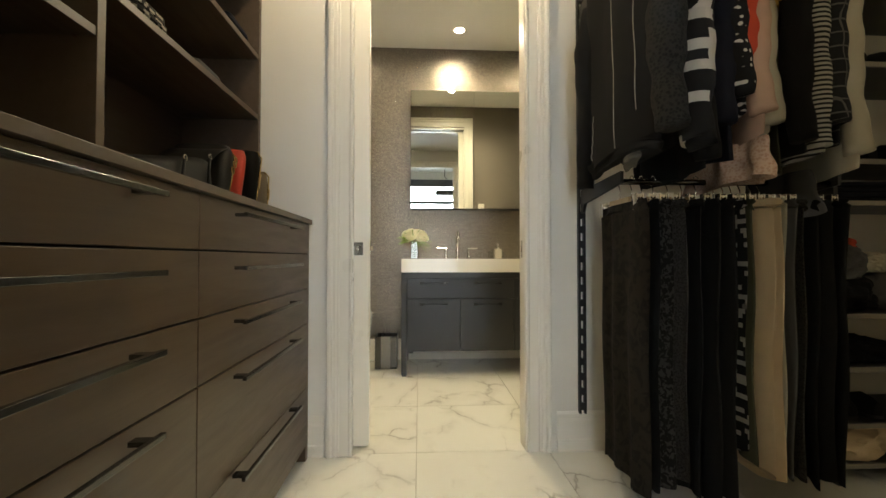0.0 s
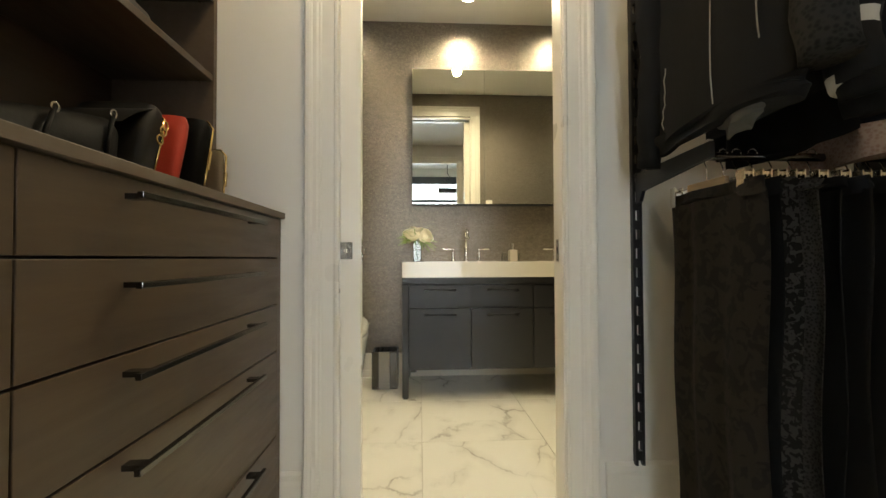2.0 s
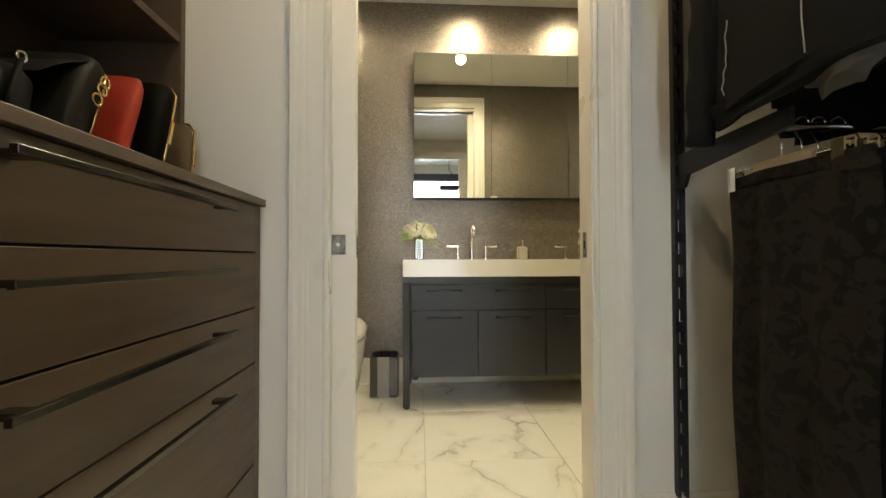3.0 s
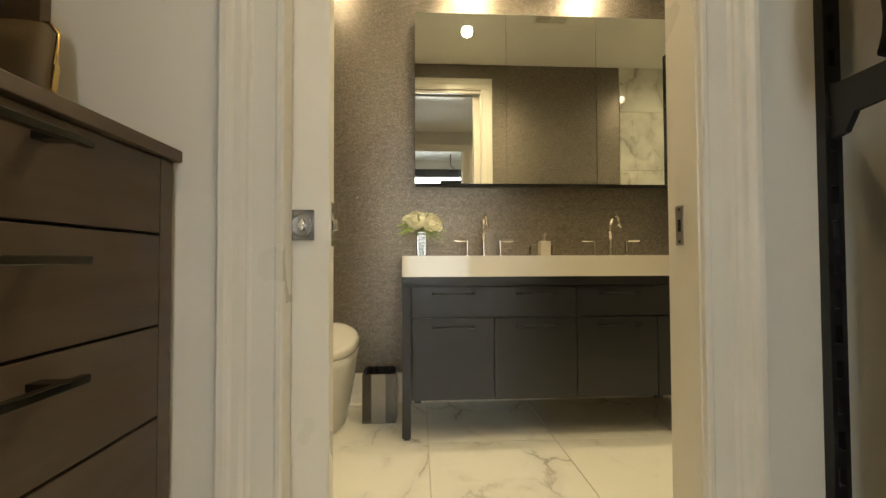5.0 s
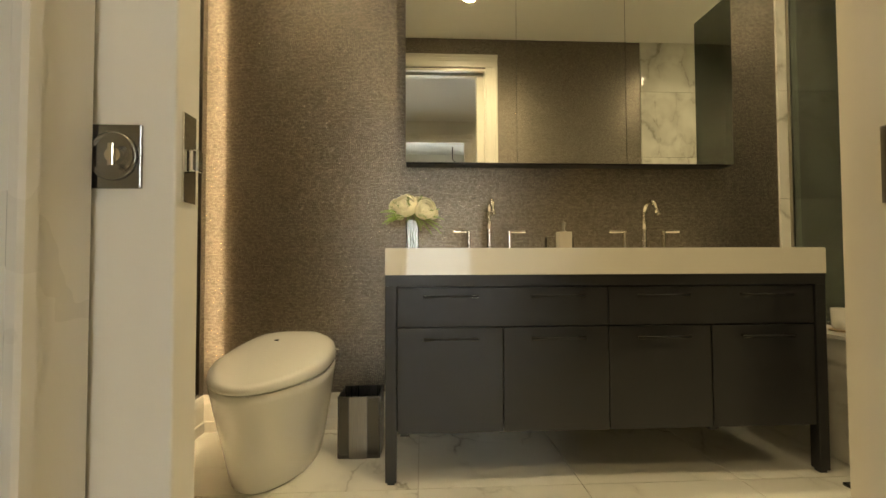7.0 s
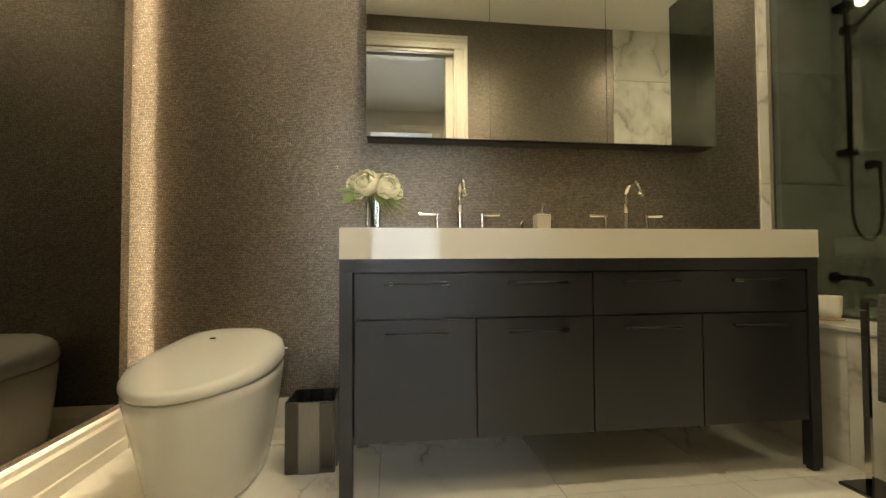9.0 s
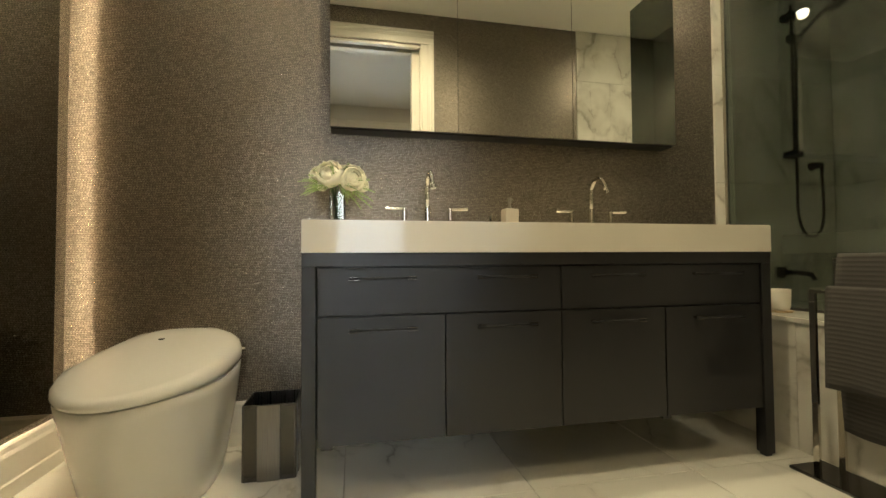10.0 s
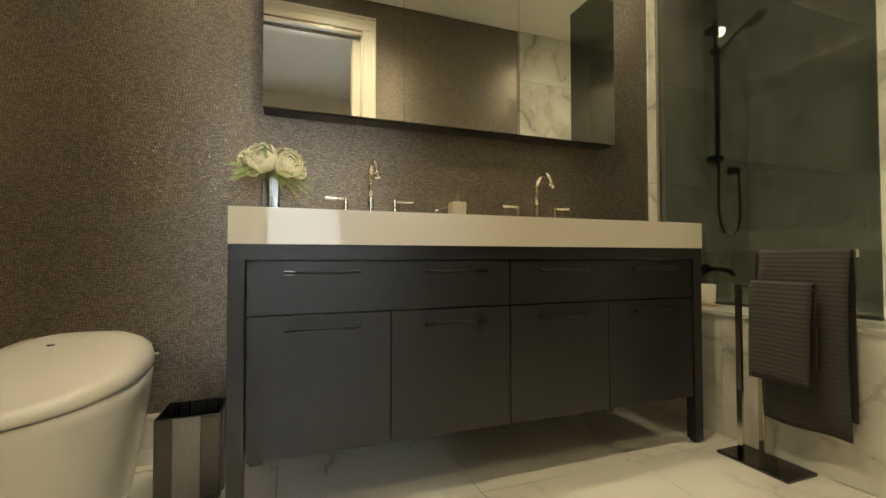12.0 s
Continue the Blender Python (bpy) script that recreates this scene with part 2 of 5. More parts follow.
M_EDGE = paint("grey_shelf_edge", (0.24, 0.225, 0.20), 0.4)
M_INK = material("printed_silver_ink", (0.5, 0.5, 0.48), 0.4)
# near-black colour that paints in the shade of gaps and holes
M_SHADOWGAP = material("painted_gap_shade", (0.01, 0.009, 0.008), 0.8)
M_DULL = material("dull_nickel", (0.30, 0.29, 0.27), 0.2, 1.0)
M_BAND = brushed("worn_silver_band", (0.27, 0.25, 0.215), 0.4, (160.0, 160.0, 3.0))


# ---- building helpers ----
def box(bm, x0, x1, y0, y1, z0, z1, bevel=0.0, seg=2):
    vs = [bm.verts.new((x, y, z)) for x in (x0, x1) for y in (y0, y1) for z in (z0, z1)]
    fs = [bm.faces.new([vs[i] for i in f]) for f in ((0, 1, 3, 2), (4, 6, 7, 5), (0, 4, 5, 1), (2, 3, 7, 6), (0, 2, 6, 4), (1, 5, 7, 3))]
    if bevel:
        bmesh.ops.bevel(bm, geom=list({e for f in fs for e in f.edges}), offset=bevel, segments=seg, affect="EDGES", profile=0.5)
    return bm


def boxes(*rows, bevel=0.0):
    bm = bmesh.new()
    for r in rows:
        box(bm, *r, bevel=bevel)
    return bm


def tube(bm, pts, r, n=10, cap=True):
    """A round tube along pts; r: one radius, or one for each point."""
    pts = [Vector(p) for p in pts]
    rad = r if isinstance(r, (list, tuple)) else [r] * len(pts)
    rings, side = [], None
    for i, p in enumerate(pts):
        d = (pts[min(i + 1, len(pts) - 1)] - pts[max(i - 1, 0)]).normalized()
        if side is None:
            side = d.cross((0, 0, 1) if abs(d.z) < 0.9 else (1, 0, 0)).normalized()
        side = (side - d * side.dot(d)).normalized()
        up = d.cross(side)
        rings.append([bm.verts.new(p + rad[i] * (math.cos(a) * side + math.sin(a) * up)) for a in (2 * math.pi * k / n for k in range(n))])
    for a, b in zip(rings, rings[1:]):
        for k in range(n):
            bm.faces.new((a[k], a[(k + 1) % n], b[(k + 1) % n], b[k]))
    if cap:
        bm.faces.new(rings[0][::-1])
        bm.faces.new(rings[-1])
    return bm


def loft(bm, rings, cap=True):
    vs = [[bm.verts.new(p) for p in ring] for ring in rings]
    n = len(vs[0])
    for a, b in zip(vs, vs[1:]):
        for k in range(n):
            bm.faces.new((a[k], a[(k + 1) % n], b[(k + 1) % n], b[k]))
    if cap:
        bm.faces.new(vs[0][::-1])
        bm.faces.new(vs[-1])
    return bm


def root_of(ob):
    while ob.parent:
        ob = ob.parent
    return ob


def part(name, bm, mat, parent=None, label="", smooth=False):
    """Link a bmesh given in world metres as one mesh object, under parent if there is one."""
    if parent is not None:
        bmesh.ops.translate(bm, verts=bm.verts, vec=-root_of(parent).location)
    bmesh.ops.recalc_face_normals(bm, faces=bm.faces)
    me = bpy.data.meshes.new(name)
    if smooth:
        for f in bm.faces:
            f.smooth = True
    bm.to_mesh(me)
    bm.free()
    me.materials.append(mat)
    ob = new(name, me)
    if smooth == "edges":
        me.set_sharp_from_angle(angle=radians(40))
    ob.parent = parent
    return tagged(ob, label) if label else ob


def thing(name, x, y, z, label, category, group="", kind=""):
    ob = new(name)
    ob.location = (x, y, z)
    ob.empty_display_size = 0.1
    return tagged(ob, label, category, group, kind)


def single(name, bm, mat, label, category, group="", kind="", smooth=False):
    """A thing of one mesh, its origin at the base of it."""
    xs = [v.co for v in bm.verts]
    base = Vector((sum(c.x for c in xs) / len(xs), sum(c.y for c in xs) / len(xs), min(c.z for c in xs)))
    bmesh.ops.translate(bm, verts=bm.verts, vec=-base)
    ob = part(name, bm, mat, None, "", smooth)
    ob.location = base
    return tagged(ob, label, category, group, kind)


def structure(name, bm, mat, label, smooth=False):
    return tagged(part(name, bm, mat, None, "", smooth), label, name.split("_")[0], "", "structure")


# ---- structure: plan in metres ----
BACK = 0.63            # bathroom wall behind the vanity
BATH_W = -1.037        # bathroom wall with the lit mirror
BATH_S = -1.205         # bathroom side of the door wall
CLOS_N = -1.385        # closet side of the door wall
DOOR_L, DOOR_R, DOOR_H = -0.19, 0.712, 2.74
JAMB_R, BATH_R, STOP_Y = 0.690, 0.755, -1.276   # latch jamb, wider bathroom side, the step between
CLOS_W, CLOS_E, CLOS_S = -1.02, 2.9, -3.62
TUB_E, TILE_X, GLASS_X, GLASS_END = 3.13, 2.252, 2.322, -0.43
BED_S = -5.65
EX_L, EX_R, EX_H = -0.10, 0.80, 2.72

structure("floor", boxes((BATH_W - 0.12, TUB_E + 0.12, BED_S - 0.12, BACK + 0.12, -0.12, -0.010)), M_GROUT, "pale grout bed under the marble tiles")
structure("ceiling", boxes((BATH_W - 0.12, TUB_E + 0.12, BED_S - 0.12, BACK + 0.12, CEIL, CEIL + 0.1)), M_CEIL, "plain off-white painted ceiling")
structure("wall_bath_north", boxes((BATH_W - 0.12, TILE_X, BACK, BACK + 0.12, -0.01, CEIL)), M_PAPER, "brown metallic woven wall covering")
structure("wall_bath_west", boxes((BATH_W - 0.12, BATH_W, BATH_S, BACK, -0.01, CEIL)), M_PAPER, "brown metallic woven wall covering")
structure("wall_bath_south", boxes((BATH_W, DOOR_L - 0.02, BATH_S - 0.025, BATH_S, -0.01, CEIL), (BATH_R + 0.02, 2.28, BATH_S - 0.025, BATH_S, -0.01, CEIL), (DOOR_L - 0.02, BATH_R + 0.02, BATH_S - 0.025, BATH_S, DOOR_H + 0.02, CEIL)), M_PAPER, "brown metallic woven wall covering")
structure("wall_closet_north", boxes((CLOS_W, DOOR_L - 0.02, CLOS_N, CLOS_N + 0.055, -0.01, CEIL), (DOOR_R + 0.02, CLOS_E, CLOS_N, CLOS_N + 0.055, -0.01, CEIL), (DOOR_L - 0.02, DOOR_R + 0.02, CLOS_N, CLOS_N + 0.055, DOOR_H + 0.02, CEIL)), M_WHITE, "white painted closet wall round the door")
structure("wall_closet_west", boxes((CLOS_W - 0.12, CLOS_W, BED_S, CLOS_N + 0.055, -0.01, CEIL)), M_WHITE, "white painted wall")
structure("wall_closet_east", boxes((CLOS_E, CLOS_E + 0.12, BED_S, CLOS_N + 0.055, -0.01, CEIL)), M_WHITE, "white painted wall")
structure("wall_closet_south", boxes((CLOS_W, EX_L, CLOS_S - 0.12, CLOS_S, -0.01, CEIL), (EX_R, CLOS_E, CLOS_S - 0.12, CLOS_S, -0.01, CEIL), (EX_L, EX_R, CLOS_S - 0.12, CLOS_S, EX_H, CEIL)), M_WHITE, "white painted wall with a door opening")
WX0, WX1, WZ0, WZ1 = -0.2, 1.08, 0.5, 2.86
structure("wall_bedroom_south", boxes((CLOS_W, WX0, BED_S - 0.12, BED_S, -0.01, CEIL), (WX1, CLOS_E, BED_S - 0.12, BED_S, -0.01, CEIL), (WX0, WX1, BED_S - 0.12, BED_S, -0.01, WZ0), (WX0, WX1, BED_S - 0.12, BED_S, WZ1, CEIL)), M_WHITE, "white painted wall with a wide window")
structure("wall_tub_north", boxes((TILE_X, TUB_E + 0.12, BACK, BACK + 0.12, -0.01, CEIL)), M_GROUT, "tile backing wall of the tub recess")
structure("wall_tub_south", boxes((2.28, TUB_E + 0.12, BATH_S - 0.025, BATH_S, -0.01, CEIL)), M_GROUT, "tile backing wall of the tub recess")
structure("wall_tub_east", boxes((TUB_E + 0.012, TUB_E + 0.22, BATH_S, BACK, -0.01, CEIL)), M_GROUT, "tile backing wall of the tub recess")


def extruded(profile, a, b, out, up=(0, 0, 1)):
    """A moulding: profile points (along out, along up) swept from a to b."""
    bm = bmesh.new()
    out, up = Vector(out), Vector(up)
    loft(bm, [[Vector(p) + out * u + up * v for u, v in profile] for p in (a, b)])
    return bm


BASE = [(0, 0), (0.016, 0), (0.016, 0.055), (0.012, 0.062), (0.012, 0.15), (0.009, 0.165), (0.009, 0.185), (0.004, 0.198), (0, 0.198)]
for nm, a, b, out in (
    ("baseboard_north", (BATH_W, BACK, 0), (2.02, BACK, 0), (0, -1, 0)),
    ("baseboard_west", (BATH_W, BATH_S, 0), (BATH_W, BACK - 0.016, 0), (1, 0, 0)),
    ("baseboard_south", (DOOR_R + 0.15, BATH_S, 0), (2.0, BATH_S, 0), (0, 1, 0)),
    ("baseboard_closet", (CLOS_W, CLOS_N, 0), (DOOR_L - 0.13, CLOS_N, 0), (0, -1, 0)),
    ("baseboard_closet_b", (DOOR_R + 0.14, CLOS_N, 0), (CLOS_E, CLOS_N, 0), (0, -1, 0)),
):
    structure(nm, extruded(BASE, a, b, out), M_TRIM, "white painted moulded baseboard")

# door casings, jambs
CASING = [(0, 0), (0.013, 0), (0.016, 0.004), (0.016, 0.012), (0.010, 0.018), (0.010, 0.062), (0.015, 0.068), (0.015, 0.074), (0.020, 0.082), (0.020, 0.096), (0.027, 0.101), (0.030, 0.108), (0.030, 0.120), (0.025, 0.126), (0, 0.126)]


def casing(name, x0, x1, h, y, out, wide=1.0):
    CAS = [(u, v * wide) for u, v in CASING]
    t = structure(name, extruded(CAS, (x0, y, 0), (x0, y, h), (0, out, 0), (-1, 0, 0)), M_TRIM, "white painted moulded door casing")
    part("casing_leg", extruded(CAS, (x1, y, 0), (x1, y, h), (0, out, 0), (1, 0, 0)), M_TRIM, t)
    part("casing_head", extruded(CAS, (x0 - 0.126 * wide, y, h + 0.0015), (x1 + 0.126 * wide, y, h + 0.0015), (0, out, 0), (0, 0, 1)), M_TRIM, t)


casing("trim_closet", DOOR_L + 0.006, JAMB_R + 0.004, DOOR_H, CLOS_N, -1)
casing("trim_bath", DOOR_L - 0.014, BATH_R + 0.003, DOOR_H + 0.030, BATH_S, 1, 0.94)
casing("trim_exit", EX_L, EX_R, EX_H, CLOS_S, 1)
structure("trim_jamb", boxes((JAMB_R, DOOR_R + 0.0199, CLOS_N, STOP_Y, 0, DOOR_H), (DOOR_R + 0.02, BATH_R + 0.02, CLOS_N + 0.0555, STOP_Y, 0, DOOR_H), (BATH_R, BATH_R + 0.02, STOP_Y + 0.0002, BATH_S, 0, DOOR_H), (DOOR_L - 0.02, DOOR_L, CLOS_N, -1.318, 0, DOOR_H), (DOOR_L - 0.02, DOOR_L, -1.252, BATH_S, 0, DOOR_H),
          (DOOR_L - 0.02, DOOR_R + 0.02, CLOS_N, -1.318, DOOR_H, DOOR_H + 0.02), (DOOR_L - 0.02, BATH_R + 0.02, -1.252, BATH_S, DOOR_H, DOOR_H + 0.02)), M_TRIM, "white painted door jambs with a pocket slot")

# pocket door, slid almost wholly into the wall
pocket = thing("door_1", -0.6, -1.282, 0.012, "white pocket door slid open into the wall", "door", kind="structure")
part("door_slab", boxes((-0.95, -0.110, -1.310, -1.262, 0.012, DOOR_H + 0.01), bevel=0.002), M_TRIM, pocket)
bm = bmesh.new()
PX, PZ, PY = -0.172, 1.031, -1.310
box(bm, PX - 0.029, PX + 0.029, PY - 0.004, PY, PZ - 0.034, PZ + 0.034, 0.0015)
plate = part("pull_plate", bm, M_DULL, pocket, "polished nickel pull plate")
bm = bmesh.new()
ring = lambda r, y, n=28: [(PX + r * math.cos(2 * math.pi * k / n), y, PZ + r * math.sin(2 * math.pi * k / n)) for k in range(n)]
loft(bm, [ring(0.0255, PY - 0.0042), ring(0.0255, PY - 0.0062), ring(0.023, PY - 0.0066), ring(0.0215, PY - 0.0045), ring(0.02, PY - 0.0043)], cap=True)
cup_ring = part("pull_cup", bm, M_DULL, plate, "", True)
bm = bmesh.new()
tube(bm, [(PX + 0.004, PY - 0.004, PZ), (PX + 0.004, PY - 0.011, PZ)], 0.008, 16)
box(bm, PX + 0.001, PX + 0.007, PY - 0.014, PY - 0.0105, PZ - 0.012, PZ + 0.012, 0.001)
part("turn_knob", bm, M_CHROME, plate, "small nickel privacy turn")
edge = part("edge_plate", boxes((-0.1099, -0.1075, -1.299, -1.273, 0.985, 1.085), bevel=0.0008), M_CHROME, pocket, "nickel latch plate on the door edge")
bm = bmesh.new()
box(bm, -0.1075, -0.096, -1.292, -1.280, 1.02, 1.045, 0.002)
part("latch_bolt", bm, M_CHROME, edge)
strike = thing("strike_plate", JAMB_R, -1.322, 1.0, "nickel strike plate on the white door jamb", "strike plate")
part("plate", boxes((JAMB_R - 0.002, JAMB_R - 0.0001, -1.337, -1.307, 0.985, 1.075), bevel=0.0006), M_BRUSH, strike)
# dark patch on the plate, painted as the shade inside a hole
part("bolt_hole", boxes((JAMB_R - 0.0028, JAMB_R - 0.0019, -1.327, -1.317, 1.016, 1.044)), M_SHADOWGAP, strike)
for sz in (0.993, 1.067):
    part("screw", tube(bmesh.new(), [(JAMB_R - 0.0032, -1.322, sz), (JAMB_R - 0.0019, -1.322, sz)], 0.0035, 10), M_DARKM, strike)

# bedroom window and the day beyond it
win = thing("window_1", 0.6, BED_S, WZ0, "wide dark-framed window with bright daylight", "window", kind="structure")
part("window_frame", boxes((WX0, WX0 + 0.09, BED_S - 0.1, BED_S + 0.02, WZ0, WZ1), (WX1 - 0.09, WX1, BED_S - 0.1, BED_S + 0.02, WZ0, WZ1), (WX0 + 0.09, WX1 - 0.09, BED_S - 0.1, BED_S + 0.02, WZ1 - 0.16, WZ1),
     (WX0 + 0.09, WX1 - 0.09, BED_S - 0.1, BED_S + 0.02, WZ0, WZ0 + 0.09), (WX0 + 0.09, WX1 - 0.09, BED_S - 0.08, BED_S, 2.28, 2.34)), M_GREY, win)
part("pane", boxes((WX0 + 0.09, WX1 - 0.09, BED_S - 0.05, BED_S - 0.044, WZ0 + 0.09, 2.28)), M_GLASS, win).visible_shadow = False
part("pane", boxes((WX0 + 0.09, WX1 - 0.09, BED_S - 0.05, BED_S - 0.044, 2.34, WZ1 - 0.16)), M_GLASS, win).visible_shadow = False
structure("backdrop", boxes((-8, 9, BED_S - 4.1, BED_S - 4.0, -3, 9)), M_SKYGLOW, "bright overcast daylight outside the window")


# ---- lamps, vent, plates ----
def downlight(x, y):
    t = thing("downlight", x, y, CEIL - 0.006, "round recessed white downlight, lit, in the ceiling", "downlight", "ceiling downlights")
    bm = bmesh.new()
    circ = lambda r, z: [(x + r * math.cos(2 * math.pi * k / 32), y + r * math.sin(2 * math.pi * k / 32), z) for k in range(32)]
    loft(bm, [circ(0.046, CEIL - 0.004), circ(0.056, CEIL - 0.006), circ(0.058, CEIL - 0.001), circ(0.046, CEIL - 0.001)], cap=False)
    part("trim_ring", bm, M_TRIM, t, "", True)
    bm = bmesh.new()
    loft(bm, [circ(0.046, CEIL - 0.002), circ(0.046, CEIL - 0.004)])
    part("lens", bm, M_LAMP, t, "glowing frosted lens")


for _p in BATH_LAMPS + CLOSET_LAMPS + BEDROOM_LAMPS:
    downlight(*_p)

vent = thing("ceiling_vent", 1.25, -0.25, CEIL - 0.01, "white slatted exhaust vent in the bathroom ceiling", "vent")
part("frame", boxes((1.10, 1.40, -0.37, -0.35, CEIL - 0.012, CEIL - 0.0005), (1.10, 1.40, -0.15, -0.13, CEIL - 0.012, CEIL - 0.0005), (1.10, 1.12, -0.35, -0.15, CEIL - 0.012, CEIL - 0.0005), (1.38, 1.40, -0.35, -0.15, CEIL - 0.012, CEIL - 0.0005), (1.244, 1.256, -0.35, -0.15, CEIL - 0.012, CEIL - 0.0005)), M_TRIM, vent)
part("backing", boxes((1.12, 1.38, -0.35, -0.15, CEIL - 0.003, CEIL - 0.0006)), M_EDGE, vent)
for _i in range(7):
    _y = -0.335 + 0.0275 * _i
    part("slat", boxes((1.12, 1.244, _y, _y + 0.012, CEIL - 0.010, CEIL - 0.004), (1.256, 1.38, _y, _y + 0.012, CEIL - 0.010, CEIL - 0.004)), M_TRIM, vent)
plate = thing("thermostat", 0.99, BATH_S, 1.62, "small white wall control with dark display", "wall control")
part("cover", boxes((0.95, 1.03, BATH_S + 0.0005, BATH_S + 0.014, 1.60, 1.72), bevel=0.004), M_TRIM, plate)
part("display", boxes((0.965, 1.015, BATH_S + 0.0135, BATH_S + 0.0155, 1.63, 1.655)), M_BLACK, plate)

# pendant lamp that hangs before the bedroom window
pend = thing("pendant_lamp", 0.72, -5.05, 2.2, "dark box pendant lamp on a looped cable", "pendant lamp")
part("shade", boxes((0.52, 0.92, -5.15, -4.95, 2.40, 2.50), bevel=0.01), M_BLACK, pend)
part("cable", tube(bmesh.new(), [(0.72, -5.05, 2.5), (0.72, -5.05, 2.56), (0.66, -5.05, 2.60), (0.64, -5.05, 2.66), (0.74, -5.05, 2.69), (0.78, -5.05, 2.75), (0.72, -5.05, 2.82), (0.72, -5.05, CEIL)], 0.008, 8), M_BLACK, pend, "", True)


# ---- bathroom: vanity ----
VW = 1.91
van = thing("vanity", VW / 2, 0.3, 0.0, "charcoal lacquered double vanity on square legs", "vanity")
part("apron", boxes((0.0, VW, 0.006, 0.05, 0.815, 0.862), (0.05, VW - 0.05, 0.57, 0.615, 0.815, 0.862)), M_CHAR, van)
for lx in (0.0, VW - 0.046):
    for ly in (0.006, 0.57):
        leg = part("leg", boxes((lx, lx + 0.046, ly, ly + 0.046, 0.012, 0.8148), bevel=0.0015), M_CHAR, van)
        part("foot_pad", boxes((lx + 0.008, lx + 0.038, ly + 0.008, ly + 0.038, 0.0, 0.0122)), M_BLACK, leg)
part("carcass", boxes((0.05, VW - 0.05, 0.032, 0.61, 0.215, 0.813)), M_CHAR, van)
COLS = [0.05, 0.493, 0.945, 1.397, VW - 0.05]
for k in range(4):
    a, b = COLS[k], COLS[k + 1]
    for nm, z0, z1, hz in (("drawer", 0.647, 0.809, 0.774), ("cabinet_door", 0.207, 0.641, 0.598)):
        if nm == "drawer":
            if k % 2:
                continue
            fr = part("drawer", boxes((a + 0.002, COLS[k + 2] - 0.002, 0.011, 0.031, z0, z1), bevel=0.0012), M_CHAR, van)
            spots = [(COLS[k] + COLS[k + 1]) / 2, (COLS[k + 1] + COLS[k + 2]) / 2]
        else:
            fr = part("cabinet_door", boxes((a + 0.002, b - 0.002, 0.011, 0.031, z0, z1), bevel=0.0012), M_CHAR, van)
            spots = [(a + b) / 2]
        for c in spots:
            bar = part("handle", tube(bmesh.new(), [(c - 0.113, -0.02, hz), (c + 0.113, -0.02, hz)], 0.0042, 10), M_BLACK, fr, "slim black bar handle with polished ends", True)
            for s in (-1, 1):
                bm = bmesh.new()
                xa, xb = sorted((c + s * 0.082, c + s * 0.116))
                box(bm, xa, xb, -0.025, -0.015, hz + 0.0045, hz + 0.0062)
                box(bm, xa, xb, -0.025, -0.015, hz - 0.0062, hz - 0.0045)
                box(bm, c + s * 0.098 - 0.004, c + s * 0.098 + 0.004, -0.0149, 0.0112, hz - 0.0044, hz + 0.0044)
                part("handle_end", bm, M_DULL, fr, "polished handle end")
part("back_foot", boxes((0.06, 0.10, 0.04, 0.08, 0.185, 0.215)), M_BLACK, van)
part("back_foot", boxes((1.40, 1.44, 0.04, 0.08, 0.185, 0.215)), M_BLACK, van)
top = thing("countertop", VW / 2, 0.31, 0.8625, "cream solid-surface countertop with two sunken basins on a vanity", "countertop")
XS, YS = [0.0, 0.16, 0.80, 1.02, 1.66, VW], [0.0, 0.09, 0.37, BACK - 0.001]
bm = bmesh.new()
verts = {}
def vert(i, j, z):
    return verts.setdefault((i, j, z), bm.verts.new((XS[i], YS[j], z)) if (i, j, z) not in verts else verts[(i, j, z)])
for i in range(5):
    for j in range(3):
        if not (j == 1 and i in (1, 3)):
            for z in (0.8625, 0.975):
                bm.faces.new([vert(a, b, z) for a, b in ((i, j), (i + 1, j), (i + 1, j + 1), (i, j + 1))])
for a, b in [((i, 0), (i + 1, 0)) for i in range(5)] + [((i, 3), (i + 1, 3)) for i in range(5)] + [((0, j), (0, j + 1)) for j in range(3)] + [((5, j), (5, j + 1)) for j in range(3)] + [e for q in (1, 3) for e in (((q, 1), (q + 1, 1)), ((q, 2), (q + 1, 2)), ((q, 1), (q, 2)), ((q + 1, 1), (q + 1, 2)))]:
    bm.faces.new([vert(*a, 0.8625), vert(*b, 0.8625), vert(*b, 0.975), vert(*a, 0.975)])
bmesh.ops.recalc_face_normals(bm, faces=bm.faces)
bmesh.ops.bevel(bm, geom=[e for e in bm.edges if all(v.co.z > 0.97 for v in e.verts) and (all(v.co.y < 0.001 for v in e.verts) or all(abs(v.co.x) < 0.001 for v in e.verts) or all(v.co.x > VW - 0.001 for v in e.verts))], offset=0.0025, segments=2, affect="EDGES")
part("slab", bm, M_COUNTER, top)
for q in (1, 3):
    bm = bmesh.new()
    well = lambda d, z: [(x, y, z) for x, y in ((XS[q] + d, YS[1] + d), (XS[q + 1] - d, YS[1] + d), (XS[q + 1] - d, YS[2] - d), (XS[q] + d, YS[2] - d))]
    loft(bm, [well(0.001, 0.866), well(0.001, 0.972), well(0.006, 0.972), well(0.012, 0.885)])
    basin = part("basin", bm, M_COUNTER, top)
    part("drain", tube(bmesh.new(), [((XS[q] + XS[q + 1]) / 2, 0.24, 0.8852), ((XS[q] + XS[q + 1]) / 2, 0.24, 0.888)], 0.022, 18), M_CHROME, basin)


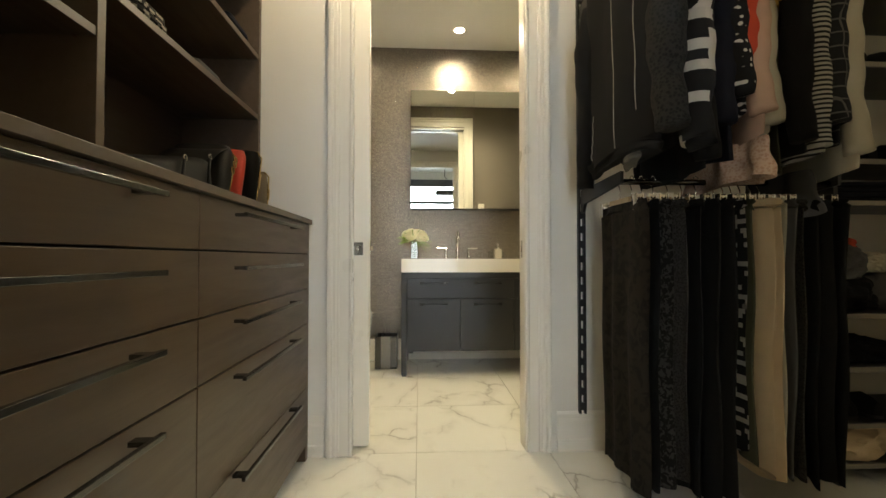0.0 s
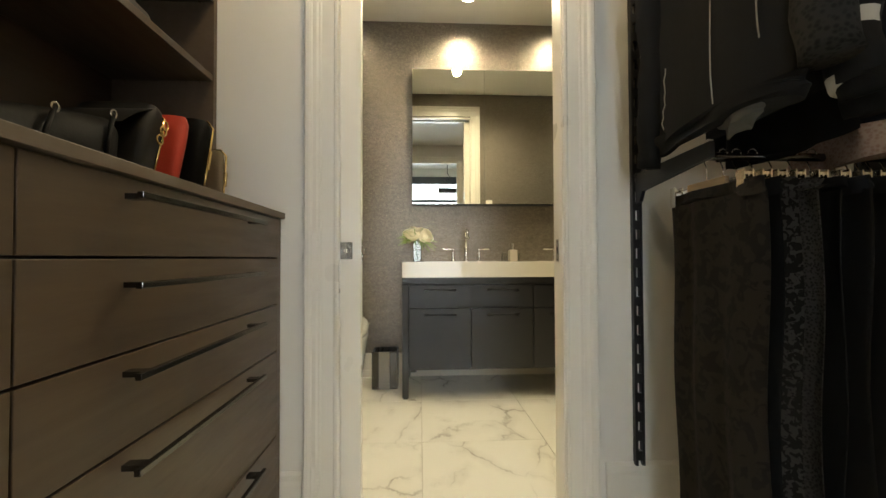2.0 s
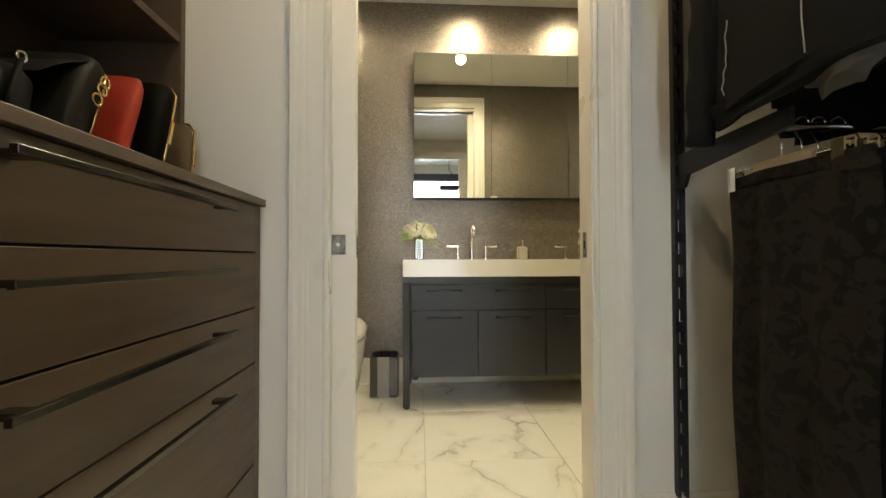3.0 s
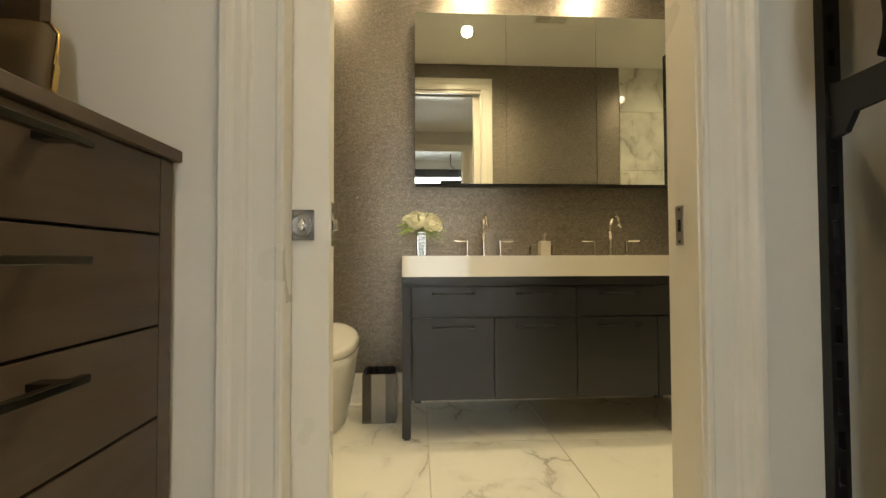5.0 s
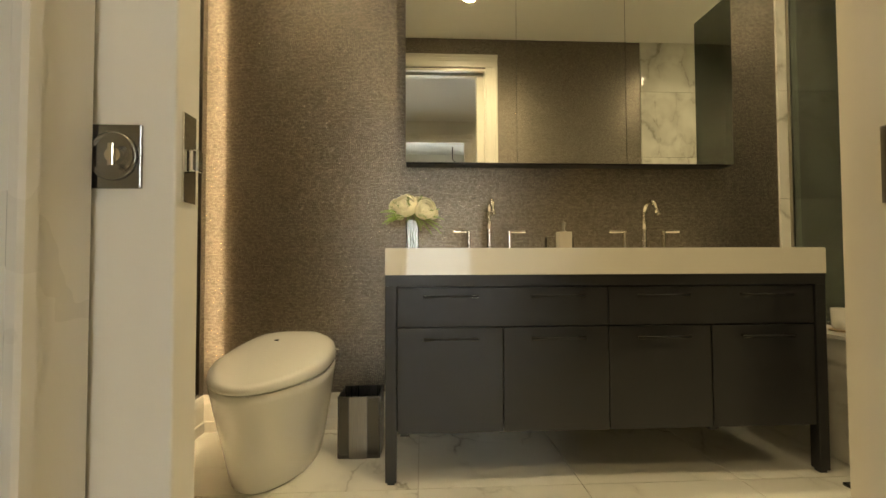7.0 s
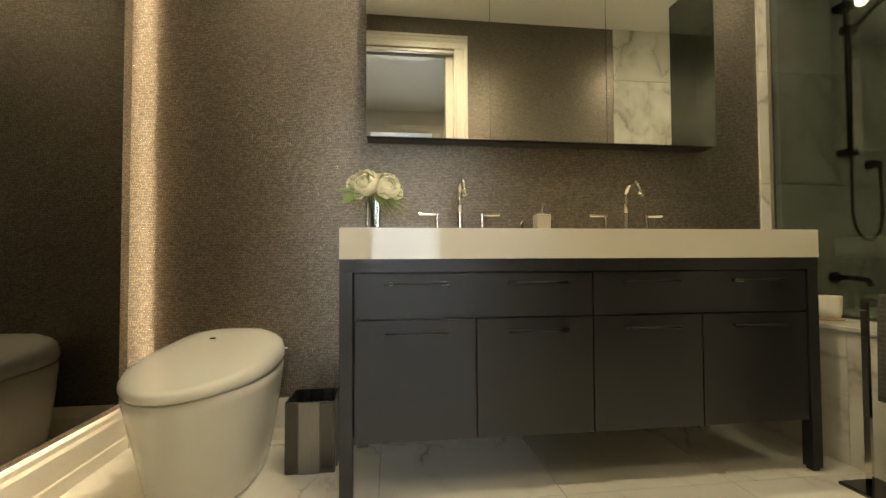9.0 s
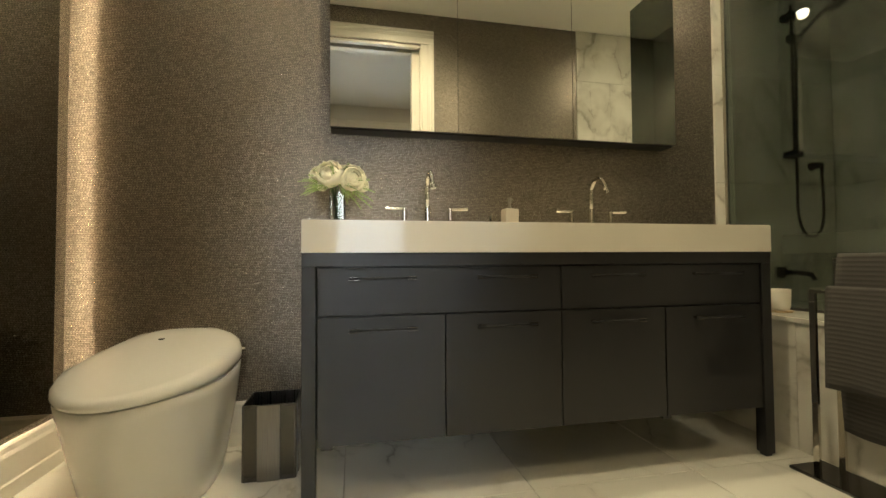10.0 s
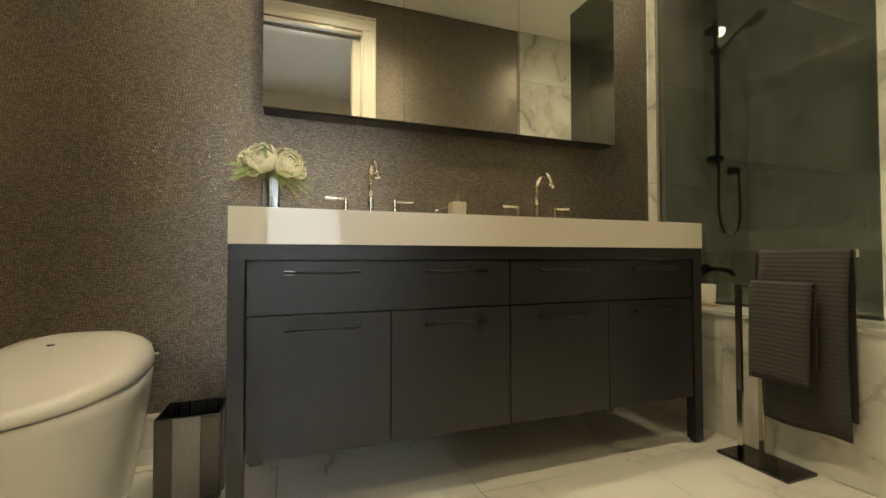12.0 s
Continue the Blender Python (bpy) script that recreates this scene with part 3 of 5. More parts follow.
def faucet(x):
    t = thing("faucet", x, 0.45, 0.975, "polished nickel gooseneck faucet with two lever handles", "faucet", "vanity faucets")
    y = 0.45
    pts = [(x, y, 0.98), (x, y, 1.16)] + [(x, y - 0.062 * (1 - math.cos(a)), 1.165 + 0.062 * math.sin(a)) for a in [math.pi * k / 12 * 0.92 for k in range(1, 13)]]
    ex, ey, ez = pts[-1]
    part("spout", tube(bmesh.new(), pts + [(ex + 0.003, ey - 0.006, ez - 0.022)], 0.0115, 16), M_CHROME, t, "", True)
    part("riser", tube(bmesh.new(), [(x, y, 0.9755), (x, y, 0.985), (x, y, 0.986), (x, y, 1.085), (x, y, 1.087)], [0.024, 0.024, 0.0145, 0.0145, 0.0115], 20), M_CHROME, t, "", "edges")
    part("aerator", tube(bmesh.new(), [(ex + 0.003, ey - 0.006, ez - 0.02), (ex + 0.005, ey - 0.009, ez - 0.034)], 0.0135, 16), M_CHROME, t, "", "edges")
    for s in (-1, 1):
        h = part("valve", tube(bmesh.new(), [(x + s * 0.107, y, 0.9755), (x + s * 0.107, y, 0.983), (x + s * 0.107, y, 0.984), (x + s * 0.107, y, 1.076)], [0.023, 0.023, 0.0105, 0.0105], 18), M_CHROME, t, "", "edges")
        part("lever", tube(bmesh.new(), [(x + s * 0.097, y, 1.073), (x + s * 0.145, y, 1.073), (x + s * 0.146, y, 1.073), (x + s * 0.192, y, 1.075)], [0.0065, 0.0065, 0.0082, 0.0082], 14), M_CHROME, h, "", "edges")


faucet(0.505)
faucet(1.34)

soap = thing("soap_dispenser", 0.87, 0.35, 0.975, "square grey stone soap dispenser with a pump", "soap dispenser")
part("bottle", boxes((0.838, 0.902, 0.318, 0.382, 0.9752, 1.066), bevel=0.004), M_CONCRETE, soap)
part("pump", tube(bmesh.new(), [(0.87, 0.35, 1.066), (0.87, 0.35, 1.074), (0.87, 0.35, 1.0741), (0.87, 0.35, 1.096), (0.87, 0.35, 1.0961), (0.87, 0.35, 1.118)], [0.012, 0.012, 0.006, 0.006, 0.0085, 0.0085], 14), M_BRUSH, soap, "", "edges")
part("nozzle", tube(bmesh.new(), [(0.87, 0.35, 1.108), (0.87, 0.318, 1.106)], 0.004, 10), M_BRUSH, soap)
tray = thing("glass_tray", 0.87, 0.40, 0.975, "small clear glass tray behind the soap dispenser", "tray")
part("plate", boxes((0.80, 0.94, 0.40, 0.45, 0.9752, 1.046), bevel=0.004), M_GLASS, tray)

# vase of peonies
VX, VY = 0.105, 0.35
vase = thing("vase", VX, VY, 0.975, "clear square glass vase of cream peonies", "vase")
bm = bmesh.new()
box(bm, VX - 0.031, VX + 0.031, VY - 0.031, VY + 0.031, 0.9752, 1.128, 0.004)
bmesh.ops.delete(bm, geom=[f for f in bm.faces if min(v.co.z for v in f.verts) > 1.123], context="FACES")
me_glass = part("glass_body", bm, M_GLASS, vase)
_s = me_glass.modifiers.new("thickness", "SOLIDIFY")
_s.thickness = 0.005
rng = random.Random(4)
for k in range(7):
    a = rng.uniform(0, 6.28)
    part("stem", tube(bmesh.new(), [(VX + 0.014 * math.cos(a), VY + 0.014 * math.sin(a), 0.985), (VX + 0.008 * math.cos(a + 1), VY + 0.008 * math.sin(a + 1), 1.06), (VX + 0.03 * math.cos(a + 2), VY + 0.02 * math.sin(a + 2), 1.15)], 0.0032, 6), M_STEM, vase, "", True)


def petal(bm, c, pole, size, wide, start, stop, ripple):
    """One petal: a patch of a slightly crumpled globe, from near its foot up towards its pole."""
    pole = Vector(pole).normalized()
    s = pole.cross((0.31, 0.9, 0.17)).normalized()
    u = pole.cross(s)
    grid = []
    for i in range(6):
        t = i / 5
        lat = start + (stop - start) * t
        row = []
        for j in range(6):
            q = j / 2.5 - 1
            w = wide * math.sin(math.pi * (0.2 + 0.62 * t)) * q
            rad = size * (1 + 0.07 * math.sin(7 * q + ripple) * t + 0.10 * t * t - 0.05 * q * q)
            lon = ripple * 2.1 + w
            d = (s * math.cos(lon) + u * math.sin(lon)) * math.sin(lat) + pole * math.cos(lat)
            row.append(bm.verts.new(Vector(c) + d * rad))
        grid.append(row)
    for i in range(5):
        for j in range(5):
            bm.faces.new((grid[i][j], grid[i][j + 1], grid[i + 1][j + 1], grid[i + 1][j]))


def bloom(c, r, axis):
    bm = bmesh.new()
    bmesh.ops.create_icosphere(bm, subdivisions=2, radius=r * 0.42, matrix=Matrix.Translation(c))
    heart = part("peony", bm, M_PETAL, vase, "cream white peony bloom", True)
    for n, size, wide, start, stop in ((4, 0.52, 1.4, 2.4, 0.3), (5, 0.68, 1.25, 2.5, 0.5), (6, 0.85, 1.1, 2.6, 0.8), (7, 1.0, 0.95, 2.7, 1.1)):
        off = rng.uniform(0, 6)
        for k in range(n):
            bm = bmesh.new()
            petal(bm, c, Vector(axis) + Vector([rng.uniform(-0.12, 0.12) for _ in range(3)]), r * size * rng.uniform(0.92, 1.06), wide, start, stop + rng.uniform(-0.15, 0.15), (2 * math.pi * k / n + off) / 2.1)
            ob = part("petal", bm, M_PETAL, heart, "", True)
            m = ob.modifiers.new("thickness", "SOLIDIFY")
            m.thickness = 0.0009


for c, r, ax in (((0.075, 0.325, 1.192), 0.056, (-0.15, -1.0, 0.35)), ((0.166, 0.318, 1.178), 0.053, (0.2, -1.0, 0.15)), ((0.024, 0.355, 1.198), 0.034, (-0.7, -0.7, 0.35)), ((0.125, 0.385, 1.208), 0.042, (0.05, -0.7, 0.7)), ((0.208, 0.37, 1.160), 0.028, (0.8, -0.6, 0.0)), ((0.046, 0.33, 1.145), 0.022, (-0.5, -0.6, -0.1))):
    bloom(c, r, ax)
for k in range(26):
    a = rng.uniform(0, 6.28)
    e = rng.uniform(-0.5, 0.9)
    base = Vector((VX + 0.02 * math.cos(a), VY + 0.01 * math.sin(a), 1.155))
    d = Vector((math.cos(a) * 0.9, -abs(math.sin(a)) * 0.45, e)).normalized()
    side = d.cross((0, -1, 0.3)).normalized()
    bm = bmesh.new()
    ln = rng.uniform(0.10, 0.15)
    spine = [base + d * ln * t + Vector((0, 0, -0.03 * t * t)) for t in (0, 0.25, 0.5, 0.75, 1.0)]
    tube(bm, spine, 0.0011, 4)
    for i in range(9):
        t = 0.35 + 0.07 * i
        p = base + d * ln * t + Vector((0, 0, -0.03 * t * t))
        for s in (-1, 1):
            q = p + side * s * 0.02 * (1.15 - t) + d * 0.012
            w = d * 0.0045
            bm.faces.new([bm.verts.new(v) for v in (p - w * 0.4, q, p + w)])
    part("fern_leaf", bm, M_LEAF, vase, "feathery green leaf")

# mirror cabinet
MIR = [0.065, 0.673, 1.286, 1.90]
mz0, mz1, my = 1.456, 2.592, 0.518
mirror = thing("mirror_cabinet", 0.98, BACK, mz0, "wide three-door mirrored medicine cabinet on the wall", "mirror cabinet")
part("body", boxes((MIR[0] + 0.003, MIR[3] - 0.003, my + 0.021, BACK - 0.0005, mz0 - 0.004, mz1 - 0.004)), M_BLACK, mirror, "dark cabinet box")
for k in range(3):
    d = part("mirror_door", boxes((MIR[k] + 0.0012, MIR[k + 1] - 0.0012, my + 0.0075, my + 0.0205, mz0, mz1)), M_DARKM, mirror, "mirror-faced cabinet door")
    bm = boxes((MIR[k] + 0.0012, MIR[k + 1] - 0.0012, my, my + 0.0038, mz0, mz1))
    part("mirror_pane", bm, M_MIRROR, d, "silvered mirror pane")

# lit mirror on the west wall
LM = (-0.95, 0.48, 0.245, 2.90)
lit = thing("backlit_mirror", BATH_W, -0.2, LM[2], "tall smoked wall mirror with a warm light strip behind it", "mirror")
part("mirror_pane", boxes((BATH_W + 0.046, BATH_W + 0.051, *LM)), M_SMOKED, lit, "smoked mirror glass")
part("back_frame", boxes((BATH_W + 0.0005, BATH_W + 0.0455, LM[0] + 0.05, LM[1] - 0.05, LM[2] + 0.05, LM[3] - 0.05)), M_TRIM, lit)
for r in ((LM[0] + 0.05, LM[1] - 0.05, LM[2] + 0.042, LM[2] + 0.0495), (LM[0] + 0.05, LM[1] - 0.05, LM[3] - 0.0495, LM[3] - 0.042), (LM[1] - 0.0495, LM[1] - 0.042, LM[2] + 0.05, LM[3] - 0.05), (LM[0] + 0.042, LM[0] + 0.0495, LM[2] + 0.05, LM[3] - 0.05)):
    part("light_strip", boxes((BATH_W + 0.026, BATH_W + 0.038, *r)), M_LED, lit, "glowing warm light strip")


# ---- toilet ----
def egg(cx, y0, y1, hw, z, n=40, tilt=0.0, back=3.2):
    """An egg outline, round in front (y0), squarer behind (y1); tilt raises it towards the back."""
    cy, hl = (y0 + y1) / 2, (y1 - y0) / 2
    out = []
    for k in range(n):
        a = 2 * math.pi * k / n
        c, s = math.cos(a), math.sin(a)
        p = back if s > 0 else 2.0
        q = 2 / p
        x = hw * math.copysign(abs(c) ** q, c)
        y = hl * math.copysign(abs(s) ** q, s)
        if y < 0:
            x *= 1 - 0.16 * (y / hl) ** 2
        out.append((cx + x, cy + y, z + tilt * (y / hl)))
    return out


TX = -0.522
wc = thing("toilet", TX, 0.2, 0.0, "egg-shaped glossy white one-piece toilet, lid closed", "toilet")
bm = bmesh.new()
loft(bm, [egg(TX, -0.03, 0.585, 0.172, 0.0), egg(TX, -0.045, 0.59, 0.182, 0.012), egg(TX, -0.065, 0.592, 0.196, 0.09), egg(TX, -0.09, 0.594, 0.214, 0.19), egg(TX, -0.12, 0.596, 0.233, 0.295), egg(TX, -0.145, 0.597, 0.245, 0.385, tilt=0.004), egg(TX, -0.153, 0.597, 0.248, 0.424, tilt=0.007), egg(TX, -0.150, 0.594, 0.243, 0.428, tilt=0.008)])
part("bowl", bm, M_CERAMIC, wc, "", True)
bm = bmesh.new()
loft(bm, [egg(TX, -0.148, 0.592, 0.241, 0.4315, tilt=0.008), egg(TX, -0.158, 0.597, 0.250, 0.436, tilt=0.009), egg(TX, -0.160, 0.599, 0.2525, 0.450, tilt=0.013), egg(TX, -0.157, 0.598, 0.250, 0.469, tilt=0.020), egg(TX, -0.144, 0.591, 0.240, 0.488, tilt=0.031), egg(TX, -0.118, 0.576, 0.219, 0.498, tilt=0.039), egg(TX, -0.07, 0.548, 0.180, 0.509, tilt=0.043), egg(TX, 0.0, 0.50, 0.128, 0.517, tilt=0.038), egg(TX, 0.10, 0.42, 0.065, 0.522, tilt=0.024)])
lid = part("lid", bm, M_CERAMIC, wc, "rounded closed lid", True)
part("sensor_window", tube(bmesh.new(), [(TX - 0.035, 0.36, 0.52), (TX - 0.035, 0.36, 0.5395)], 0.011, 16), M_BLACK, lid, "small black sensor")
for k, w in enumerate((0.010, 0.008, 0.008)):
    part("maker_mark", boxes((TX + 0.095 + 0.014 * k, TX + 0.095 + 0.014 * k + w, 0.355, 0.364, 0.52, 0.5335 - 0.0025 * k)), M_INK, lid)
part("side_button", tube(bmesh.new(), [(TX + 0.235, 0.44, 0.475), (TX + 0.2515, 0.44, 0.476)], 0.008, 14), M_CHROME, lid, "small chrome button")

# wastebasket
B0 = (-0.242, -0.045, 0.255, 0.445)
bin_ = thing("wastebasket", -0.142, 0.31, 0.0, "square dark metal wastebasket with brushed silver bands", "wastebasket")
x0, x1, y0, y1 = B0
part("side_panel", boxes((x0, x0 + 0.006, y0, y1, 0.004, 0.288), bevel=0.001), M_DARKM, bin_)
part("side_panel", boxes((x1 - 0.006, x1, y0, y1, 0.004, 0.288), bevel=0.001), M_DARKM, bin_)
part("front_panel", boxes((x0 + 0.006, x1 - 0.006, y0 + 0.001, y0 + 0.007, 0.004, 0.288)), M_DARKM, bin_)
part("back_panel", boxes((x0 + 0.006, x1 - 0.006, y1 - 0.007, y1 - 0.001, 0.004, 0.288)), M_DARKM, bin_)
part("base", boxes((x0 + 0.006, x1 - 0.006, y0 + 0.007, y1 - 0.007, 0.0, 0.01)), M_BLACK, bin_)
part("silver_band", boxes((x0 + 0.055, x0 + 0.135, y0 - 0.0035, y0 + 0.0008, 0.002, 0.286)), M_BAND, bin_, "brushed silver vertical band")
part("silver_band", boxes((x1 - 0.0005, x1 + 0.0035, y0 + 0.055, y0 + 0.135, 0.002, 0.286)), M_BAND, bin_, "brushed silver vertical band")
part("silver_band", boxes((x0 + 0.009, x0 + 0.05, y0 - 0.001, y0 + 0.0008, 0.02, 0.28)), M_GUN, bin_)
part("silver_band", boxes((x0 + 0.14, x1 - 0.009, y0 - 0.001, y0 + 0.0008, 0.02, 0.28)), M_GUN, bin_)

# ---- tub, glass and shower ----
TUB_X, DECK = 2.06, 0.575
tub = thing("bathtub", 2.6, -0.3, 0.0, "built-in bathtub with a marble-clad front and deck", "bathtub")
part("apron", boxes((TUB_X + 0.014, TUB_X + 0.05, BATH_S + 0.001, BACK - 0.001, 0.0, DECK - 0.022)), M_GROUT, tub)
for k in range(3):
    ya = BATH_S + 0.002 + k * 0.6165
    part("panel", boxes((TUB_X, TUB_X + 0.0138, ya, ya + 0.614, 0.002, DECK - 0.023), bevel=0.0008), M_SLAB, tub)
part("deck", boxes((TUB_X - 0.012, GLASS_X + 0.06, BATH_S + 0.001, BACK - 0.001, DECK - 0.022, DECK), bevel=0.003), M_SLAB, tub, "polished marble deck")
bm = bmesh.new()
rim = lambda i, z: [(x, y, z) for x, y in ((GLASS_X + 0.06 + i, BATH_S + 0.03 + i), (TUB_E - 0.015 - i, BATH_S + 0.03 + i), (TUB_E - 0.015 - i, BACK - 0.03 - i), (GLASS_X + 0.06 + i, BACK - 0.03 - i))]
loft(bm, [rim(0, DECK - 0.1), rim(0, DECK), rim(0.05, DECK), rim(0.09, DECK - 0.1), rim(0.14, 0.2), rim(0.22, 0.16)])
part("shell", bm, M_CERAMIC, tub, "white tub shell")
GT = 2.80
screen = thing("shower_screen", GLASS_X, 0.1, DECK, "fixed smoked glass shower screen on the tub deck", "shower screen")
g = part("pane", boxes((GLASS_X - 0.005, GLASS_X + 0.005, GLASS_END, BACK - 0.016, DECK + 0.004, GT)), M_TINT, screen, "smoked green-grey glass")
g.visible_shadow = False
part("channel", boxes((GLASS_X - 0.011, GLASS_X - 0.0055, BACK - 0.03, BACK - 0.0005, DECK, GT), (GLASS_X + 0.0055, GLASS_X + 0.011, BACK - 0.03, BACK - 0.0005, DECK, GT)), M_BRUSH, screen)
part("channel", boxes((GLASS_X - 0.010, GLASS_X - 0.0055, GLASS_END, BACK - 0.031, DECK, DECK + 0.014), (GLASS_X + 0.0055, GLASS_X + 0.010, GLASS_END, BACK - 0.031, DECK, DECK + 0.014)), M_DARKM, screen)

SX, SY = 2.76, BACK - 0.014
sh = thing("shower_set", SX, SY, 1.0, "dark chrome hand shower on a slide bar", "shower")
part("slide_bar", tube(bmesh.new(), [(SX, SY - 0.055, 1.42), (SX, SY - 0.055, 2.36)], 0.0105, 14), M_CHROME, sh, "", "edges")
for z in (1.46, 2.30):
    part("bracket", boxes((SX - 0.022, SX + 0.05, SY - 0.07, SY - 0.0005, z - 0.02, z + 0.02), bevel=0.006), M_GUN, sh)
sl = part("slider", boxes((SX - 0.03, SX + 0.05, SY - 0.085, SY - 0.04, 2.13, 2.175), bevel=0.008), M_GUN, sh)
part("wand", tube(bmesh.new(), [(SX + 0.03, SY - 0.08, 2.16), (SX + 0.09, SY - 0.13, 2.25), (SX + 0.15, SY - 0.17, 2.315)], [0.012, 0.011, 0.014], 12), M_GUN, sl, "", True)
part("shower_head", tube(bmesh.new(), [(SX + 0.17, SY - 0.19, 2.345), (SX + 0.175, SY - 0.195, 2.335), (SX + 0.182, SY - 0.205, 2.318)], [0.03, 0.062, 0.06], 20), M_GUN, sl, "", "edges")
part("outlet", tube(bmesh.new(), [(SX + 0.19, SY - 0.0005, 1.40), (SX + 0.19, SY - 0.045, 1.40), (SX + 0.175, SY - 0.07, 1.385)], [0.028, 0.02, 0.016], 14), M_GUN, sh, "", True)
hose = [(SX + 0.006, SY - 0.075, 2.12), (SX - 0.006, SY - 0.08, 1.8), (SX - 0.012, SY - 0.075, 1.4), (SX - 0.010, SY - 0.07, 1.12), (SX + 0.012, SY - 0.07, 1.02), (SX + 0.06, SY - 0.07, 0.965), (SX + 0.115, SY - 0.07, 0.96), (SX + 0.165, SY - 0.07, 1.01), (SX + 0.185, SY - 0.07, 1.10), (SX + 0.183, SY - 0.07, 1.25), (SX + 0.176, SY - 0.07, 1.375)]
part("hose", tube(bmesh.new(), hose, 0.0075, 10), M_GUN, sh, "", True)
sp = thing("tub_spout", 2.70, SY, 0.74, "dark chrome wall-mounted tub spout", "tub spout")
part("flange", tube(bmesh.new(), [(2.70, SY - 0.0005, 0.75), (2.70, SY - 0.012, 0.75)], 0.035, 18), M_GUN, sp, "", "edges")
part("spout", tube(bmesh.new(), [(2.70, SY - 0.01, 0.75), (2.71, SY - 0.10, 0.75), (2.72, SY - 0.16, 0.74), (2.725, SY - 0.175, 0.71)], 0.014, 12), M_GUN, sp, "", True)

cup = thing("cup", 2.19, 0.205, DECK, "cream ceramic cup on a wooden coaster", "cup")
circ = lambda r, z, n=24: [(2.19 + r * math.cos(2 * math.pi * k / n), 0.205 + r * math.sin(2 * math.pi * k / n), z) for k in range(n)]
bm = bmesh.new()
loft(bm, [circ(0.036, DECK + 0.010), circ(0.043, DECK + 0.03), circ(0.046, DECK + 0.11), circ(0.042, DECK + 0.11), circ(0.038, DECK + 0.03)])
part("body", bm, M_COUNTER, cup, "", "edges")
bm = bmesh.new()
loft(bm, [circ(0.05, DECK + 0.0002), circ(0.054, DECK + 0.006), circ(0.05, DECK + 0.0098)])
part("coaster", bm, M_PINE, cup, "", "edges")

# towel stand, two tiers
ST = thing("towel_stand", 1.98, -0.25, 0.0, "dark chrome two-tier floor towel stand", "towel stand")
part("base_plate", boxes((1.868, 2.035, -0.36, -0.085, 0.0, 0.012), bevel=0.002), M_GUN, ST)
for nm, x, ya, yb, h in (("front", 1.945, -0.124, -0.415, 0.708), ("rear", 2.015, -0.165, -0.50, 0.832)):
    part("post", boxes((x - 0.006, x + 0.006, ya - 0.022, ya, 0.0122, h - 0.0122)), M_CHROME, ST)
    part("towel_bar", boxes((x - 0.006, x + 0.006, yb, ya, h - 0.012, h), bevel=0.001), M_CHROME, ST)
    part("end_stop", boxes((x - 0.008, x + 0.008, yb - 0.004, yb - 0.0002, h - 0.012, h + 0.016)), M_CHROME, ST)


def towel(x, y0, y1, ztop, front, rear, seed, label):
    """A towel folded over a bar along y: two hanging sides and a rounded fold."""
    r = random.Random(seed)
    ph = r.uniform(0, 6)
    rows = []
    path = []
    for k in range(13):
        path.append((-1, ztop - front + front * k / 12))
    for k in range(1, 6):
        a = math.pi * k / 6
        path.append((-math.cos(a), ztop + 0.011 * math.sin(a)))
    for k in range(13):
        path.append((1, ztop - rear * k / 12))
    bm = bmesh.new()
    for s, z in path:
        d = max(0.0, ztop - z)
        row = []
        for j in range(13):
            t = j / 12
            y = y0 + (y1 - y0) * t + 0.012 * d * math.sin(5 * d + ph)
            bulge = 0.010 + 0.012 * min(1, d / 0.1) * (0.7 + 0.5 * math.sin(7 * t + ph + 3 * d))
            row.append(bm.verts.new((x + s * bulge, y - 0.02 * d * (t - 0.5), z + 0.004 * math.sin(6 * t + ph) * (d > 0.05))))
        rows.append(row)
    for a, b in zip(rows, rows[1:]):
        for j in range(12):
            bm.faces.new((a[j], a[j + 1], b[j + 1], b[j]))
    ob = single("towel", bm, M_TOWEL, label, "towel", "grey towels on the stand", smooth=True)
    m = ob.modifiers.new("thickness", "SOLIDIFY")
    m.thickness, m.offset = 0.008, 0.0
    return ob


towel(2.015, -0.488, -0.185, 0.836, 0.66, 0.6, 1, "large charcoal ribbed towel folded over the rear bar")
towel(1.945, -0.408, -0.192, 0.712, 0.365, 0.30, 2, "small charcoal ribbed towel folded over the front bar")


# ---- closet: drawer unit ----
DF, DT, DE, DD, DS = -0.397, 1.172, -1.40, -2.46, -3.50
chest = thing("drawer_unit", -0.7, -2.4, 0.0, "dark-stained wood drawer unit with two columns of drawers", "drawer unit")
# carcass coloured near-black, so the gaps between drawer fronts have painted shade
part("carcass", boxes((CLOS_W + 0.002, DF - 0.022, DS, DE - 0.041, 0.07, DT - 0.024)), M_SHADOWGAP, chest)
part("side_panel", boxes((CLOS_W + 0.002, DF - 0.001, DE - 0.040, DE, 0.0, DT - 0.0235), bevel=0.001), M_OAK_EDGE, chest)
part("plinth", boxes((CLOS_W + 0.002, DF - 0.07, DS, DE - 0.041, 0.0, 0.069)), M_OAK, chest)
part("top", boxes((CLOS_W + 0.002, DF + 0.013, DS, DE + 0.008, DT - 0.023, DT), bevel=0.0015), M_OAK_EDGE, chest, "dark wood top")
ROWS = [(1.005, 1.146, 1.112), (0.835, 1.000, 0.954), (0.666, 0.830, 0.796), (0.358, 0.661, 0.632), (0.075, 0.353, 0.342)]
